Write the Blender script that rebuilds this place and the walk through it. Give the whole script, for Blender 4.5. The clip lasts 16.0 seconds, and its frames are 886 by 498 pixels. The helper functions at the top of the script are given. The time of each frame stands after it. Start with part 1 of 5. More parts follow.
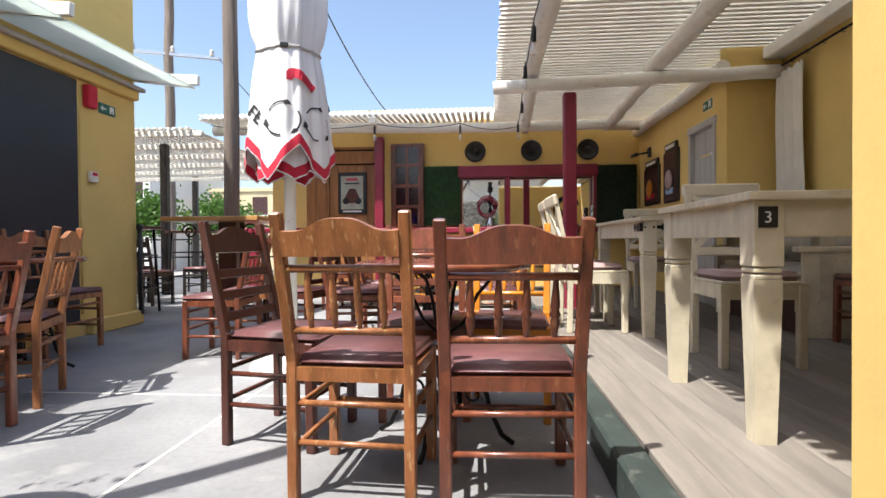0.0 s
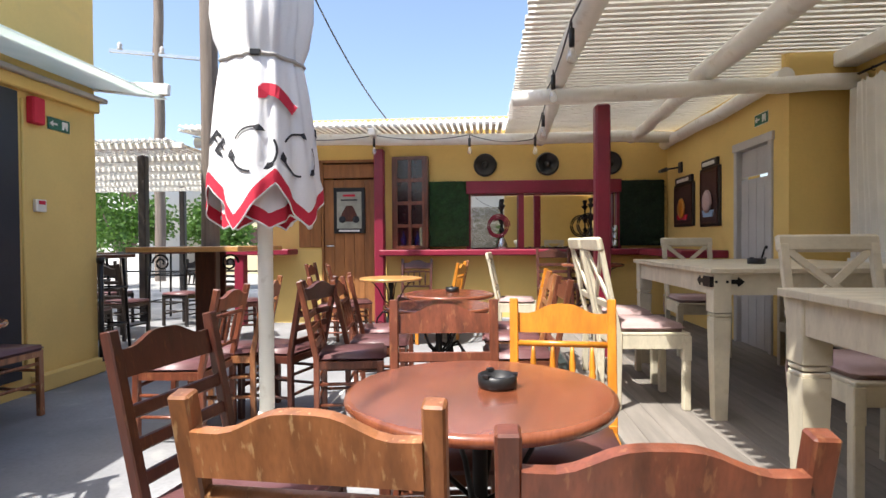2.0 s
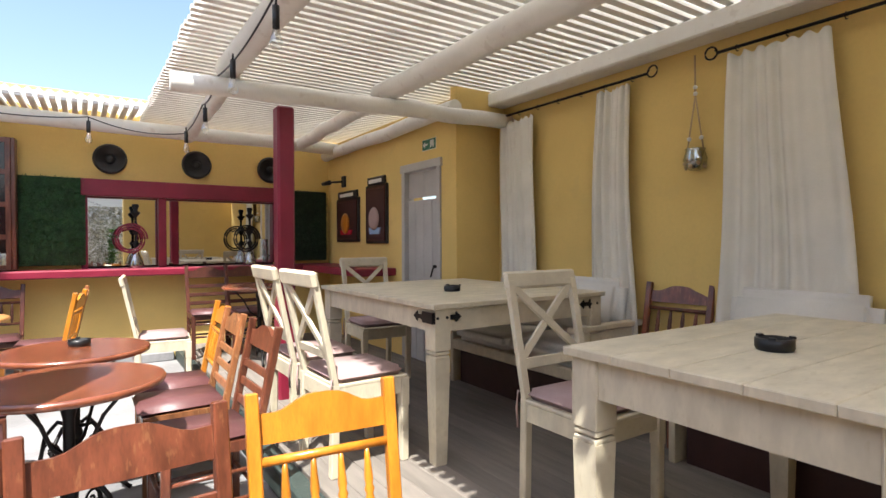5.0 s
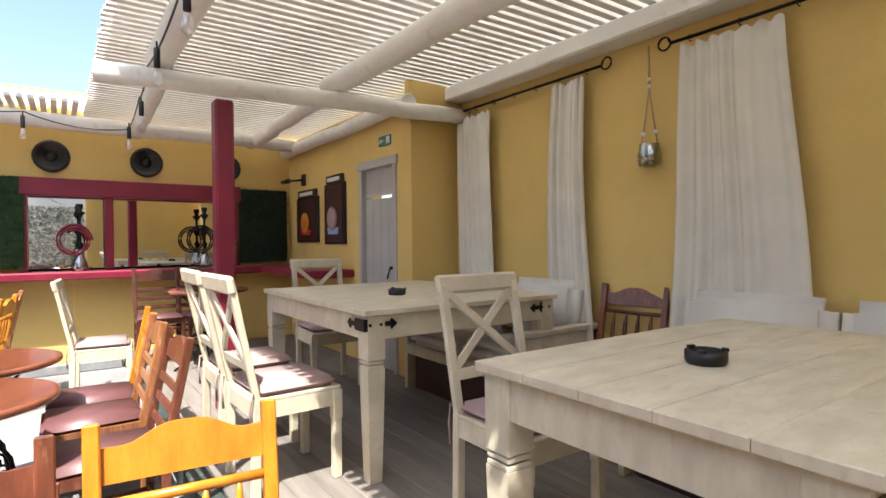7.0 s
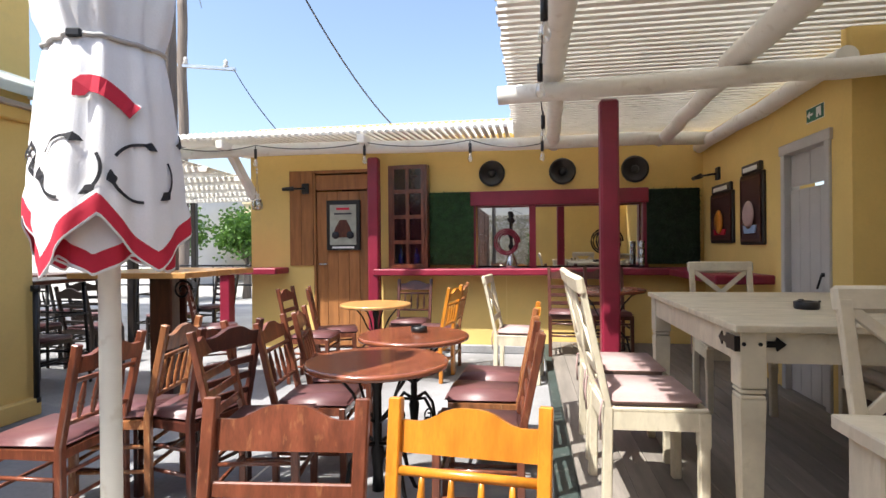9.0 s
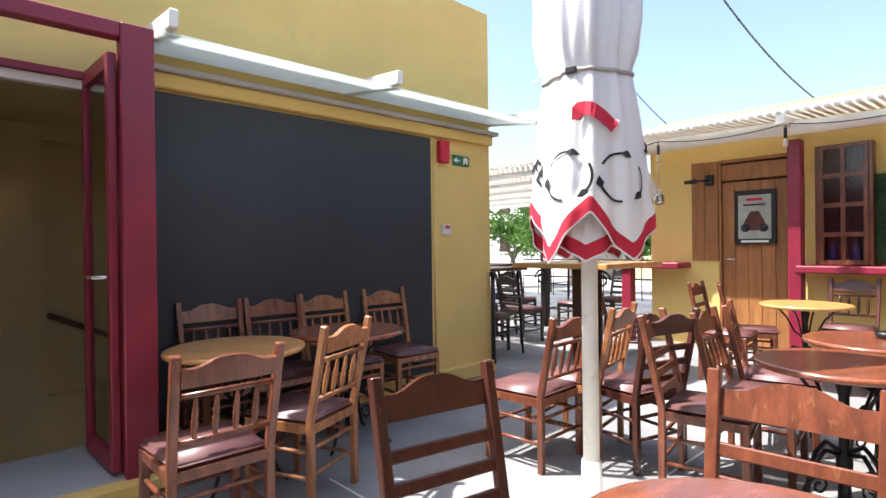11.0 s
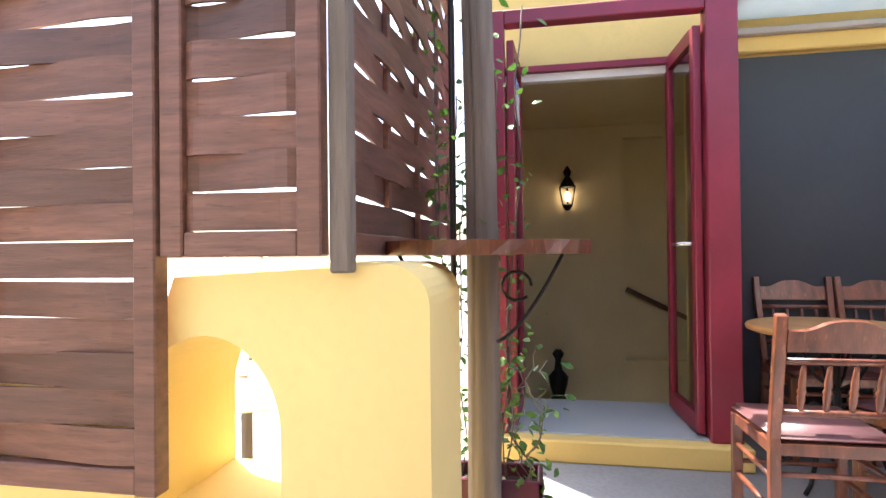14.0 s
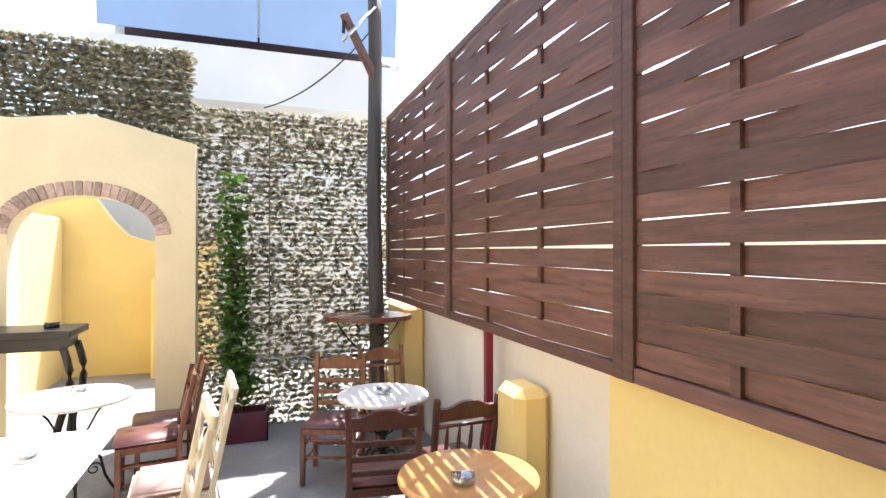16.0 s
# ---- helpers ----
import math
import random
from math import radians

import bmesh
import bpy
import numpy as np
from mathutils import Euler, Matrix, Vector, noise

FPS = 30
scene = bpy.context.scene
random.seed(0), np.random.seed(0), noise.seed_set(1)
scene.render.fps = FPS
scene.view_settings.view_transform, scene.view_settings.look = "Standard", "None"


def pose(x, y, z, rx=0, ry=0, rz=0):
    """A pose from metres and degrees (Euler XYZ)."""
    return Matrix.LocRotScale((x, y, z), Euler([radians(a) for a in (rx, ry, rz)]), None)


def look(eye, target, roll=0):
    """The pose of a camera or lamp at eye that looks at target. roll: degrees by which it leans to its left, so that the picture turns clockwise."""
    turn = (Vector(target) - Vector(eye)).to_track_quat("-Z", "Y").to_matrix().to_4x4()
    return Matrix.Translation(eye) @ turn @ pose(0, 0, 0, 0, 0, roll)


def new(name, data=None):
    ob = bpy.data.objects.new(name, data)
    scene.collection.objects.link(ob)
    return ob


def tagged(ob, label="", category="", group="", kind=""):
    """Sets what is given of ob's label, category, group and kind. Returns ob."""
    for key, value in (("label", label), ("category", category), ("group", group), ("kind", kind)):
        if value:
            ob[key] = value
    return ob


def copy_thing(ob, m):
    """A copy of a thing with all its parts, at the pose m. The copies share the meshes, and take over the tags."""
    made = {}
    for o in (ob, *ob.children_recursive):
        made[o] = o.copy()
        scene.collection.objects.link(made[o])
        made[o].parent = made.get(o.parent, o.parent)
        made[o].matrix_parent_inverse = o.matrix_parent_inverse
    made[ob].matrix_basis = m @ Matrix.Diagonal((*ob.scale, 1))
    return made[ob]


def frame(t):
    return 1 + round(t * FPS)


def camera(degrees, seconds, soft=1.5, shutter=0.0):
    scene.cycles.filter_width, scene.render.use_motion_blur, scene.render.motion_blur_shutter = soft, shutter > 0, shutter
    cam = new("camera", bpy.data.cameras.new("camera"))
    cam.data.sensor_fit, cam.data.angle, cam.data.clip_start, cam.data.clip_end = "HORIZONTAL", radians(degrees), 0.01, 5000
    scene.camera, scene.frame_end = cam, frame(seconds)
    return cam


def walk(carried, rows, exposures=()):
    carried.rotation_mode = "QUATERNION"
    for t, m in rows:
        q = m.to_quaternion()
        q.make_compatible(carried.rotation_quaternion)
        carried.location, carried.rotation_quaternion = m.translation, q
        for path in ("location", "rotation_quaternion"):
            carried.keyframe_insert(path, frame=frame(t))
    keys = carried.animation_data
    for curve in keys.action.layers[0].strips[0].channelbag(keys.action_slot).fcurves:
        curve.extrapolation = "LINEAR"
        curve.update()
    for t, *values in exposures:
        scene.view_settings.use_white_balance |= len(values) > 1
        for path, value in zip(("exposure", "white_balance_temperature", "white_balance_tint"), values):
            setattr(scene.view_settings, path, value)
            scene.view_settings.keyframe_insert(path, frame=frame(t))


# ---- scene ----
cam = camera(78.7, 16.0)
METRES, EYE, TILT, LEAN, TURN = 3.8, 0.84, 0.0, 0.0, 4.5
ROWS = [
    (0.0, 0.0, 0.0, 0.0, -0.01, -0.74, 0.42),
    (0.5, -0.0113, 0.0525, 0.0063, 2.25, -0.64, 0.34),
    (1.0, -0.0381, 0.1191, 0.0396, 3.09, -0.79, 0.27),
    (1.5, -0.0414, 0.1522, 0.0664, 2.3, -0.59, 0.29),
    (2.0, -0.0264, 0.212, 0.0871, -0.09, -0.78, 0.41),
    (2.5, -0.0218, 0.2572, 0.1071, -2.09, -0.74, 0.36),
    (3.0, -0.0401, 0.316, 0.1265, -5.59, -0.78, 0.16),
    (3.5, -0.0551, 0.3449, 0.1419, -17.1, -0.68, -0.04),
    (4.0, -0.0609, 0.3892, 0.1338, -27.54, -0.74, 0.01),
    (4.5, -0.0773, 0.4161, 0.1295, -36.64, -0.65, -0.07),
    (7.0, 0.0071, 0.4176, 0.1319, -39.9, -0.82, 0.43),
    (7.5, 0.0543, 0.4383, 0.128, -29.48, -0.78, 0.5),
    (8.0, 0.0884, 0.4532, 0.1204, -19.35, -0.61, 0.62),
    (8.5, 0.1157, 0.4539, 0.1232, -6.15, -0.45, 0.7),
    (9.0, 0.1125, 0.4278, 0.1275, 4.5, -0.17, 0.58),
    (11.5, 0.0423, 0.3228, 0.1191, 53.19, -0.11, 0.75),
    (12.0, 0.0378, 0.3216, 0.1008, 63.82, 0.01, 0.67),
    (12.5, 0.0324, 0.3215, 0.0873, 70.83, 0.06, 0.66),
    (13.0, 0.0264, 0.3139, 0.0834, 75.56, 0.2, 0.7),
    (13.5, 0.0188, 0.3012, 0.0791, 83.17, 0.32, 0.69),
    (14.0, 0.0156, 0.2872, 0.0773, 95.79, 0.44, 0.61),
    (14.5, 0.0174, 0.2694, 0.0748, 114.0, 0.53, 0.37),
    (15.0, 0.0279, 0.2603, 0.0704, 130.91, 0.56, 0.13),
    (15.5, 0.0506, 0.2481, 0.061, 145.68, 0.45, 0.01),
    (16.0, 0.0612, 0.2384, 0.0562, 156.54, 0.28, -0.02),
]
walk(cam, [(t, pose(0, 0, EYE, TILT, LEAN, TURN) @ pose(METRES * x, METRES * y, METRES * z, 90 + pitch, roll, yaw)) for t, x, y, z, yaw, pitch, roll in ROWS],
     exposures=[(0, 0.9), (1.5, 1.0), (3.0, 1.0), (4.5, 1.15), (7, 1.35), (8.0, 1.2), (9.2, 1.05), (11.3, 1.55), (12.5, 2.3), (14.0, 2.3), (15.0, 1.8), (16, 1.7)])

# ---- light ----
world = bpy.data.worlds.new("world")
scene.world = world
world.use_nodes = True
wn = world.node_tree.nodes
wn.clear()
w_out = wn.new("ShaderNodeOutputWorld")
w_bg = wn.new("ShaderNodeBackground")
w_sky = wn.new("ShaderNodeTexSky")
w_sky.sky_type = "NISHITA"
w_sky.sun_disc = False
w_sky.sun_elevation = radians(63)
w_sky.sun_rotation = radians(222)
w_sky.dust_density = 2.5
w_bg.inputs["Strength"].default_value = 0.15
world.node_tree.links.new(w_sky.outputs[0], w_bg.inputs[0])
world.node_tree.links.new(w_bg.outputs[0], w_out.inputs[0])
sun_data = bpy.data.lights.new("sun", "SUN")
sun_data.energy, sun_data.angle, sun_data.color = 5.0, radians(0.6), (1.0, 0.965, 0.91)
sun = new("sun", sun_data)
sun.matrix_world = look((-3.7, -4.0, 10), (0, 0, 0))


# ---- materials ----
def mat(name, base, rough=0.6, metal=0.0, var=0.15, scale=6.0, bump=0.15, fine=60.0, stretch=(1, 1, 1), tint=None, tint_amount=0.5,
        coat=0.0, per_object=0.0, wear=None, wear_amount=0.0):
    m = bpy.data.materials.new(name)
    m.use_nodes = True
    nt = m.node_tree
    n, l = nt.nodes, nt.links
    bsdf = n["Principled BSDF"]
    tc = n.new("ShaderNodeTexCoord")
    mp = n.new("ShaderNodeMapping")
    mp.inputs["Scale"].default_value = stretch
    l.new(tc.outputs["Object"], mp.inputs["Vector"])
    big, small = n.new("ShaderNodeTexNoise"), n.new("ShaderNodeTexNoise")
    big.inputs["Scale"].default_value, big.inputs["Detail"].default_value = scale, 5
    small.inputs["Scale"].default_value, small.inputs["Detail"].default_value = fine, 4
    info = n.new("ShaderNodeObjectInfo")
    shift = n.new("ShaderNodeVectorMath")
    shift.operation = "ADD"
    l.new(mp.outputs[0], shift.inputs[0])
    sc = n.new("ShaderNodeMath")
    sc.operation = "MULTIPLY"
    sc.inputs[1].default_value = 37.0 if per_object else 0.0
    l.new(info.outputs["Random"], sc.inputs[0])
    l.new(sc.outputs[0], shift.inputs[1])
    for t in (big, small):
        l.new(shift.outputs[0], t.inputs["Vector"])
    dark = [c * (1 - var) for c in base]
    light = [min(1, c * (1 + var)) for c in base]
    r1 = n.new("ShaderNodeValToRGB")
    r1.color_ramp.elements[0].position, r1.color_ramp.elements[1].position = 0.3, 0.7
    r1.color_ramp.elements[0].color, r1.color_ramp.elements[1].color = (*dark, 1), (*light, 1)
    l.new(big.outputs["Fac"], r1.inputs["Fac"])
    mix = n.new("ShaderNodeMix")
    mix.data_type, mix.blend_type = "RGBA", "MIX"
    r2 = n.new("ShaderNodeMapRange")
    r2.inputs["From Min"].default_value, r2.inputs["From Max"].default_value = 0.45, 0.75
    r2.inputs["To Max"].default_value = tint_amount if tint else 0.35
    l.new(small.outputs["Fac"], r2.inputs["Value"])
    l.new(r2.outputs[0], mix.inputs[0])
    l.new(r1.outputs[0], mix.inputs[6])
    mix.inputs[7].default_value = (*(tint or [c * (1 - 1.3 * var) for c in base]), 1)
    out = mix.outputs[2]
    if wear:
        wn3 = n.new("ShaderNodeTexNoise")
        wn3.inputs["Scale"].default_value, wn3.inputs["Detail"].default_value = scale * 3.1, 8
        l.new(shift.outputs[0], wn3.inputs["Vector"])
        r3 = n.new("ShaderNodeMapRange")
        r3.inputs["From Min"].default_value, r3.inputs["From Max"].default_value = 0.6, 0.68
        r3.inputs["To Max"].default_value = wear_amount
        l.new(wn3.outputs["Fac"], r3.inputs["Value"])
        m3 = n.new("ShaderNodeMix")
        m3.data_type = "RGBA"
        l.new(r3.outputs[0], m3.inputs[0])
        l.new(out, m3.inputs[6])
        m3.inputs[7].default_value = (*wear, 1)
        out = m3.outputs[2]
    if per_object:
        hsv = n.new("ShaderNodeHueSaturation")
        r4 = n.new("ShaderNodeMapRange")
        r4.inputs["To Min"].default_value, r4.inputs["To Max"].default_value = 1 - per_object, 1 + per_object
        l.new(info.outputs["Random"], r4.inputs["Value"])
        l.new(r4.outputs[0], hsv.inputs["Value"])
        l.new(out, hsv.inputs["Color"])
        out = hsv.outputs[0]
    l.new(out, bsdf.inputs["Base Color"])
    bsdf.inputs["Roughness"].default_value, bsdf.inputs["Metallic"].default_value = rough, metal
    bsdf.inputs["Coat Weight"].default_value, bsdf.inputs["Coat Roughness"].default_value = coat, 0.15
    if bump:
        bp = n.new("ShaderNodeBump")
        bp.inputs["Strength"].default_value, bp.inputs["Distance"].default_value = bump, 0.004
        l.new(small.outputs["Fac"], bp.inputs["Height"])
        l.new(bp.outputs[0], bsdf.inputs["Normal"])
    return m


def glass_mat(name, colour=(0.9, 0.95, 0.93), rough=0.02, amount=0.9):
    m = bpy.data.materials.new(name)
    m.use_nodes = True
    n, l = m.node_tree.nodes, m.node_tree.links
    n.clear()
    o, g, t, x = (n.new("ShaderNodeOutputMaterial"), n.new("ShaderNodeBsdfGlossy"), n.new("ShaderNodeBsdfTransparent"), n.new("ShaderNodeMixShader"))
    g.inputs["Roughness"].default_value = rough
    t.inputs["Color"].default_value = (*colour, 1)
    x.inputs[0].default_value = amount
    l.new(g.outputs[0], x.inputs[1])
    l.new(t.outputs[0], x.inputs[2])
    l.new(x.outputs[0], o.inputs[0])
    return m


def leaf_mat(name, a, b, through_amount=0.45, rough=0.4, scale=40):
    """Thin leaves that let some light through."""
    m = bpy.data.materials.new(name)
    m.use_nodes = True
    n, l = m.node_tree.nodes, m.node_tree.links
    p = n["Principled BSDF"]
    p.inputs["Roughness"].default_value = rough
    tc, no, rp = n.new("ShaderNodeTexCoord"), n.new("ShaderNodeTexNoise"), n.new("ShaderNodeValToRGB")
    no.inputs["Scale"].default_value, no.inputs["Detail"].default_value = scale, 3
    rp.color_ramp.elements[0].position, rp.color_ramp.elements[1].position = 0.35, 0.65
    rp.color_ramp.elements[0].color, rp.color_ramp.elements[1].color = (*a, 1), (*b, 1)
    l.new(tc.outputs["Object"], no.inputs["Vector"])
    l.new(no.outputs["Fac"], rp.inputs["Fac"])
    l.new(rp.outputs[0], p.inputs["Base Color"])
    tr, mx = n.new("ShaderNodeBsdfTranslucent"), n.new("ShaderNodeMixShader")
    l.new(rp.outputs[0], tr.inputs["Color"])
    mx.inputs[0].default_value = through_amount
    l.new(p.outputs[0], mx.inputs[1])
    l.new(tr.outputs[0], mx.inputs[2])
    l.new(mx.outputs[0], n["Material Output"].inputs["Surface"])
    return m


YELLOW = mat("yellow_plaster", (0.70, 0.50, 0.17), 0.85, var=0.07, scale=1.6, bump=0.25, fine=45, wear=(0.62, 0.45, 0.17), wear_amount=0.35)
CREAM = mat("pale_yellow_plaster", (0.78, 0.60, 0.25), 0.8, var=0.06, scale=1.5, bump=0.15, fine=30)
REED = mat("dry_reed", (0.55, 0.47, 0.34), 0.9, var=0.3, scale=12, bump=0.5, fine=60)
HALLWALL = mat("dull_ochre_plaster", (0.72, 0.6, 0.36), 0.8, var=0.07, scale=1.5, bump=0.15, fine=30)
PEACH = mat("pale_peach_plaster", (0.80, 0.66, 0.40), 0.8, var=0.07, scale=1.5, bump=0.2, fine=30)
DARKPANE = mat("dark_red_pane", (0.022, 0.008, 0.009), 0.12, var=0.3, scale=9, bump=0.02)
WHITEWALL = mat("white_plaster", (0.72, 0.69, 0.62), 0.8, var=0.08, scale=2, bump=0.2, fine=40)
CONCRETE = mat("grey_concrete", (0.235, 0.235, 0.24), 0.75, var=0.3, scale=1.1, bump=0.35, fine=38, wear=(0.34, 0.335, 0.32), wear_amount=0.55)
DECK = mat("weathered_deck_wood", (0.19, 0.168, 0.145), 0.7, var=0.2, scale=3, bump=0.3, fine=30, stretch=(6, 0.6, 6), per_object=0.12)
WHITEWOOD = mat("white_painted_wood", (0.78, 0.76, 0.70), 0.55, var=0.06, scale=4, bump=0.2, fine=25, stretch=(1, 1, 1), wear=(0.55, 0.5, 0.42), wear_amount=0.4)
IVORY = mat("worn_ivory_wood", (0.57, 0.51, 0.38), 0.5, var=0.14, scale=5, bump=0.2, fine=28, stretch=(1.2, 3, 1.2), wear=(0.42, 0.35, 0.22), wear_amount=0.32, per_object=0.05)
WOODS = {
    "brown": mat("red_brown_varnished_wood", (0.15, 0.044, 0.022), 0.35, var=0.45, scale=6, bump=0.12, fine=40, stretch=(4, 4, 0.8), wear=(0.34, 0.16, 0.07), wear_amount=0.35, coat=0.3, per_object=0.2),
    "orange": mat("orange_varnished_wood", (0.52, 0.19, 0.018), 0.3, var=0.25, scale=6, bump=0.1, fine=40, stretch=(4, 4, 0.8), coat=0.3, per_object=0.1),
    "dark": mat("dark_stained_wood", (0.075, 0.022, 0.014), 0.35, var=0.3, scale=6, bump=0.12, fine=40, stretch=(4, 4, 0.8), wear=(0.2, 0.08, 0.03), wear_amount=0.3, coat=0.2, per_object=0.2),
    "black": mat("black_stained_wood", (0.02, 0.014, 0.012), 0.4, var=0.3, scale=6, bump=0.1, fine=40),
    "tan": mat("light_brown_wood", (0.27, 0.105, 0.04), 0.38, var=0.4, scale=6, bump=0.12, fine=40, stretch=(4, 4, 0.8), wear=(0.52, 0.33, 0.16), wear_amount=0.6, coat=0.25, per_object=0.12),
}
TABLETOP = mat("table_top_varnish", (0.20, 0.06, 0.028), 0.25, var=0.35, scale=3, bump=0.05, fine=30, stretch=(1, 5, 1), coat=0.5, per_object=0.12)
TABLETAN = mat("table_top_pale_wood", (0.52, 0.27, 0.09), 0.3, var=0.2, scale=3, bump=0.05, fine=30, stretch=(1, 5, 1), coat=0.3)
TABLEWHITE = mat("table_top_white", (0.8, 0.79, 0.76), 0.35, var=0.04, scale=3, bump=0.03)
VINYL = mat("plum_vinyl", (0.13, 0.055, 0.056), 0.42, var=0.15, scale=8, bump=0.25, fine=90, per_object=0.15)
MAUVE = mat("mauve_cloth", (0.40, 0.28, 0.265), 0.9, var=0.1, scale=8, bump=0.4, fine=150)
BURGUNDY = mat("burgundy_paint", (0.22, 0.012, 0.035), 0.45, var=0.15, scale=3, bump=0.15, fine=25, coat=0.1)
IRON = mat("black_iron", (0.015, 0.014, 0.014), 0.45, metal=0.6, var=0.3, bump=0.2)
BLACKBOARD = mat("blackboard_paint", (0.02, 0.024, 0.031), 0.55, var=0.2, scale=1.2, bump=0.03, fine=20)
SLATWOOD = mat("dark_fence_wood", (0.135, 0.061, 0.043), 0.55, var=0.3, scale=5, bump=0.3, fine=28, stretch=(0.8, 5, 9), per_object=0.3, wear=(0.06, 0.025, 0.018), wear_amount=0.5)
POLEWOOD = mat("grey_pole_wood", (0.17, 0.135, 0.11), 0.8, var=0.25, scale=4, bump=0.5, fine=30, stretch=(7, 7, 0.5))
DARKPOLE = mat("dark_pole_wood", (0.075, 0.065, 0.06), 0.8, var=0.3, scale=4, bump=0.5, fine=30, stretch=(7, 7, 0.5))
DOORWOOD = mat("brown_door_wood", (0.30, 0.125, 0.04), 0.5, var=0.25, scale=4, bump=0.2, fine=30, stretch=(5, 5, 0.6), per_object=0.1)
GREYWOOD = mat("grey_door_paint", (0.44, 0.42, 0.40), 0.6, var=0.08, scale=3, bump=0.2, fine=30)
CANVAS = mat("white_canvas", (0.80, 0.80, 0.81), 0.85, var=0.05, scale=4, bump=0.3, fine=120)
CURTAIN = mat("cream_curtain_cloth", (0.72, 0.68, 0.60), 0.9, var=0.06, scale=5, bump=0.4, fine=160)
LINEN = mat("white_cushion_cloth", (0.66, 0.63, 0.58), 0.9, var=0.06, scale=5, bump=0.35, fine=120)
RED = mat("red_cloth", (0.55, 0.02, 0.05), 0.8, var=0.1, bump=0.2)
INK = mat("black_print", (0.02, 0.02, 0.025), 0.7, var=0.1, bump=0.0)
PAPER = mat("pale_print", (0.72, 0.71, 0.68), 0.7, var=0.05, bump=0.0)
PRINT = mat("aged_print", (0.33, 0.34, 0.28), 0.6, var=0.2, scale=9, bump=0.0)
GREENLEAF = leaf_mat("green_leaf", (0.035, 0.10, 0.015), (0.12, 0.23, 0.035), 0.35, scale=14)
DRYLEAF = leaf_mat("faded_screen_leaf", (0.15, 0.14, 0.08), (0.5, 0.46, 0.34), 0.3, 0.3, 22)
SHEET = leaf_mat("milky_roof_sheet", (0.86, 0.85, 0.82), (0.93, 0.92, 0.9), 0.43, 0.5, 2)
TURF = mat("artificial_turf", (0.02, 0.065, 0.018), 0.8, var=0.4, scale=12, bump=0.6, fine=120)
TURFDARK = mat("dark_artificial_turf", (0.012, 0.03, 0.014), 0.85, var=0.35, scale=12, bump=0.6, fine=120)
BLACKPLASTIC = mat("black_plastic", (0.012, 0.012, 0.013), 0.4, var=0.2, bump=0.1)
SIGNGREEN = mat("sign_green", (0.01, 0.12, 0.06), 0.4, var=0.05, bump=0)
CHROME = mat("brushed_metal", (0.6, 0.6, 0.6), 0.25, metal=1.0, var=0.1, bump=0.05)
ROPE = mat("rope", (0.42, 0.3, 0.17), 0.9, var=0.2, fine=200, bump=0.5)
ASPHALT = mat("pale_ground", (0.3, 0.29, 0.27), 0.9, var=0.2, scale=0.6, bump=0.3)
BLUEAWN = mat("blue_awning", (0.28, 0.40, 0.62), 0.7, var=0.05, scale=1, bump=0.05)
FACADE = mat("white_facade", (0.7, 0.69, 0.67), 0.8, var=0.06, scale=0.7, bump=0.1)
OCHRE = mat("ochre_facade", (0.55, 0.47, 0.3), 0.8, var=0.06, scale=0.7, bump=0.1)
BRICK = mat("old_arch_brick", (0.47, 0.33, 0.26), 0.85, var=0.25, scale=20, bump=0.4, per_object=0.3)
THRESH = mat("grey_tile", (0.42, 0.46, 0.48), 0.3, var=0.06, scale=2, bump=0.03)
PLUM = mat("plum_plastic", (0.10, 0.012, 0.03), 0.4, var=0.15, bump=0.05)
SOIL = mat("soil", (0.05, 0.035, 0.025), 0.95, var=0.4, bump=0.6)
KERB = mat("green_black_kerb", (0.035, 0.05, 0.045), 0.6, var=0.3, scale=5, bump=0.3, wear=(0.15, 0.15, 0.13), wear_amount=0.4)
GLASS = glass_mat("window_glass", amount=0.85)
FROST = leaf_mat("dusty_canopy_glass", (0.74, 0.81, 0.78), (0.86, 0.9, 0.88), 0.6, 0.15, 2.5)
SMOKE = glass_mat("ashtray_glass", (0.6, 0.65, 0.65), 0.05, 0.6)
MIRROR = mat("mirror", (0.8, 0.8, 0.8), 0.02, metal=1.0, var=0.0, bump=0)
# very dark brown for cupboard backs, picture boards, windows and dark insides
DARKFILL = mat("dark_brown_fill", (0.05, 0.02, 0.018), 0.5, var=0.2)
BLUEGLASS = mat("blue_bottle", (0.01, 0.02, 0.16), 0.1, var=0.1, bump=0)


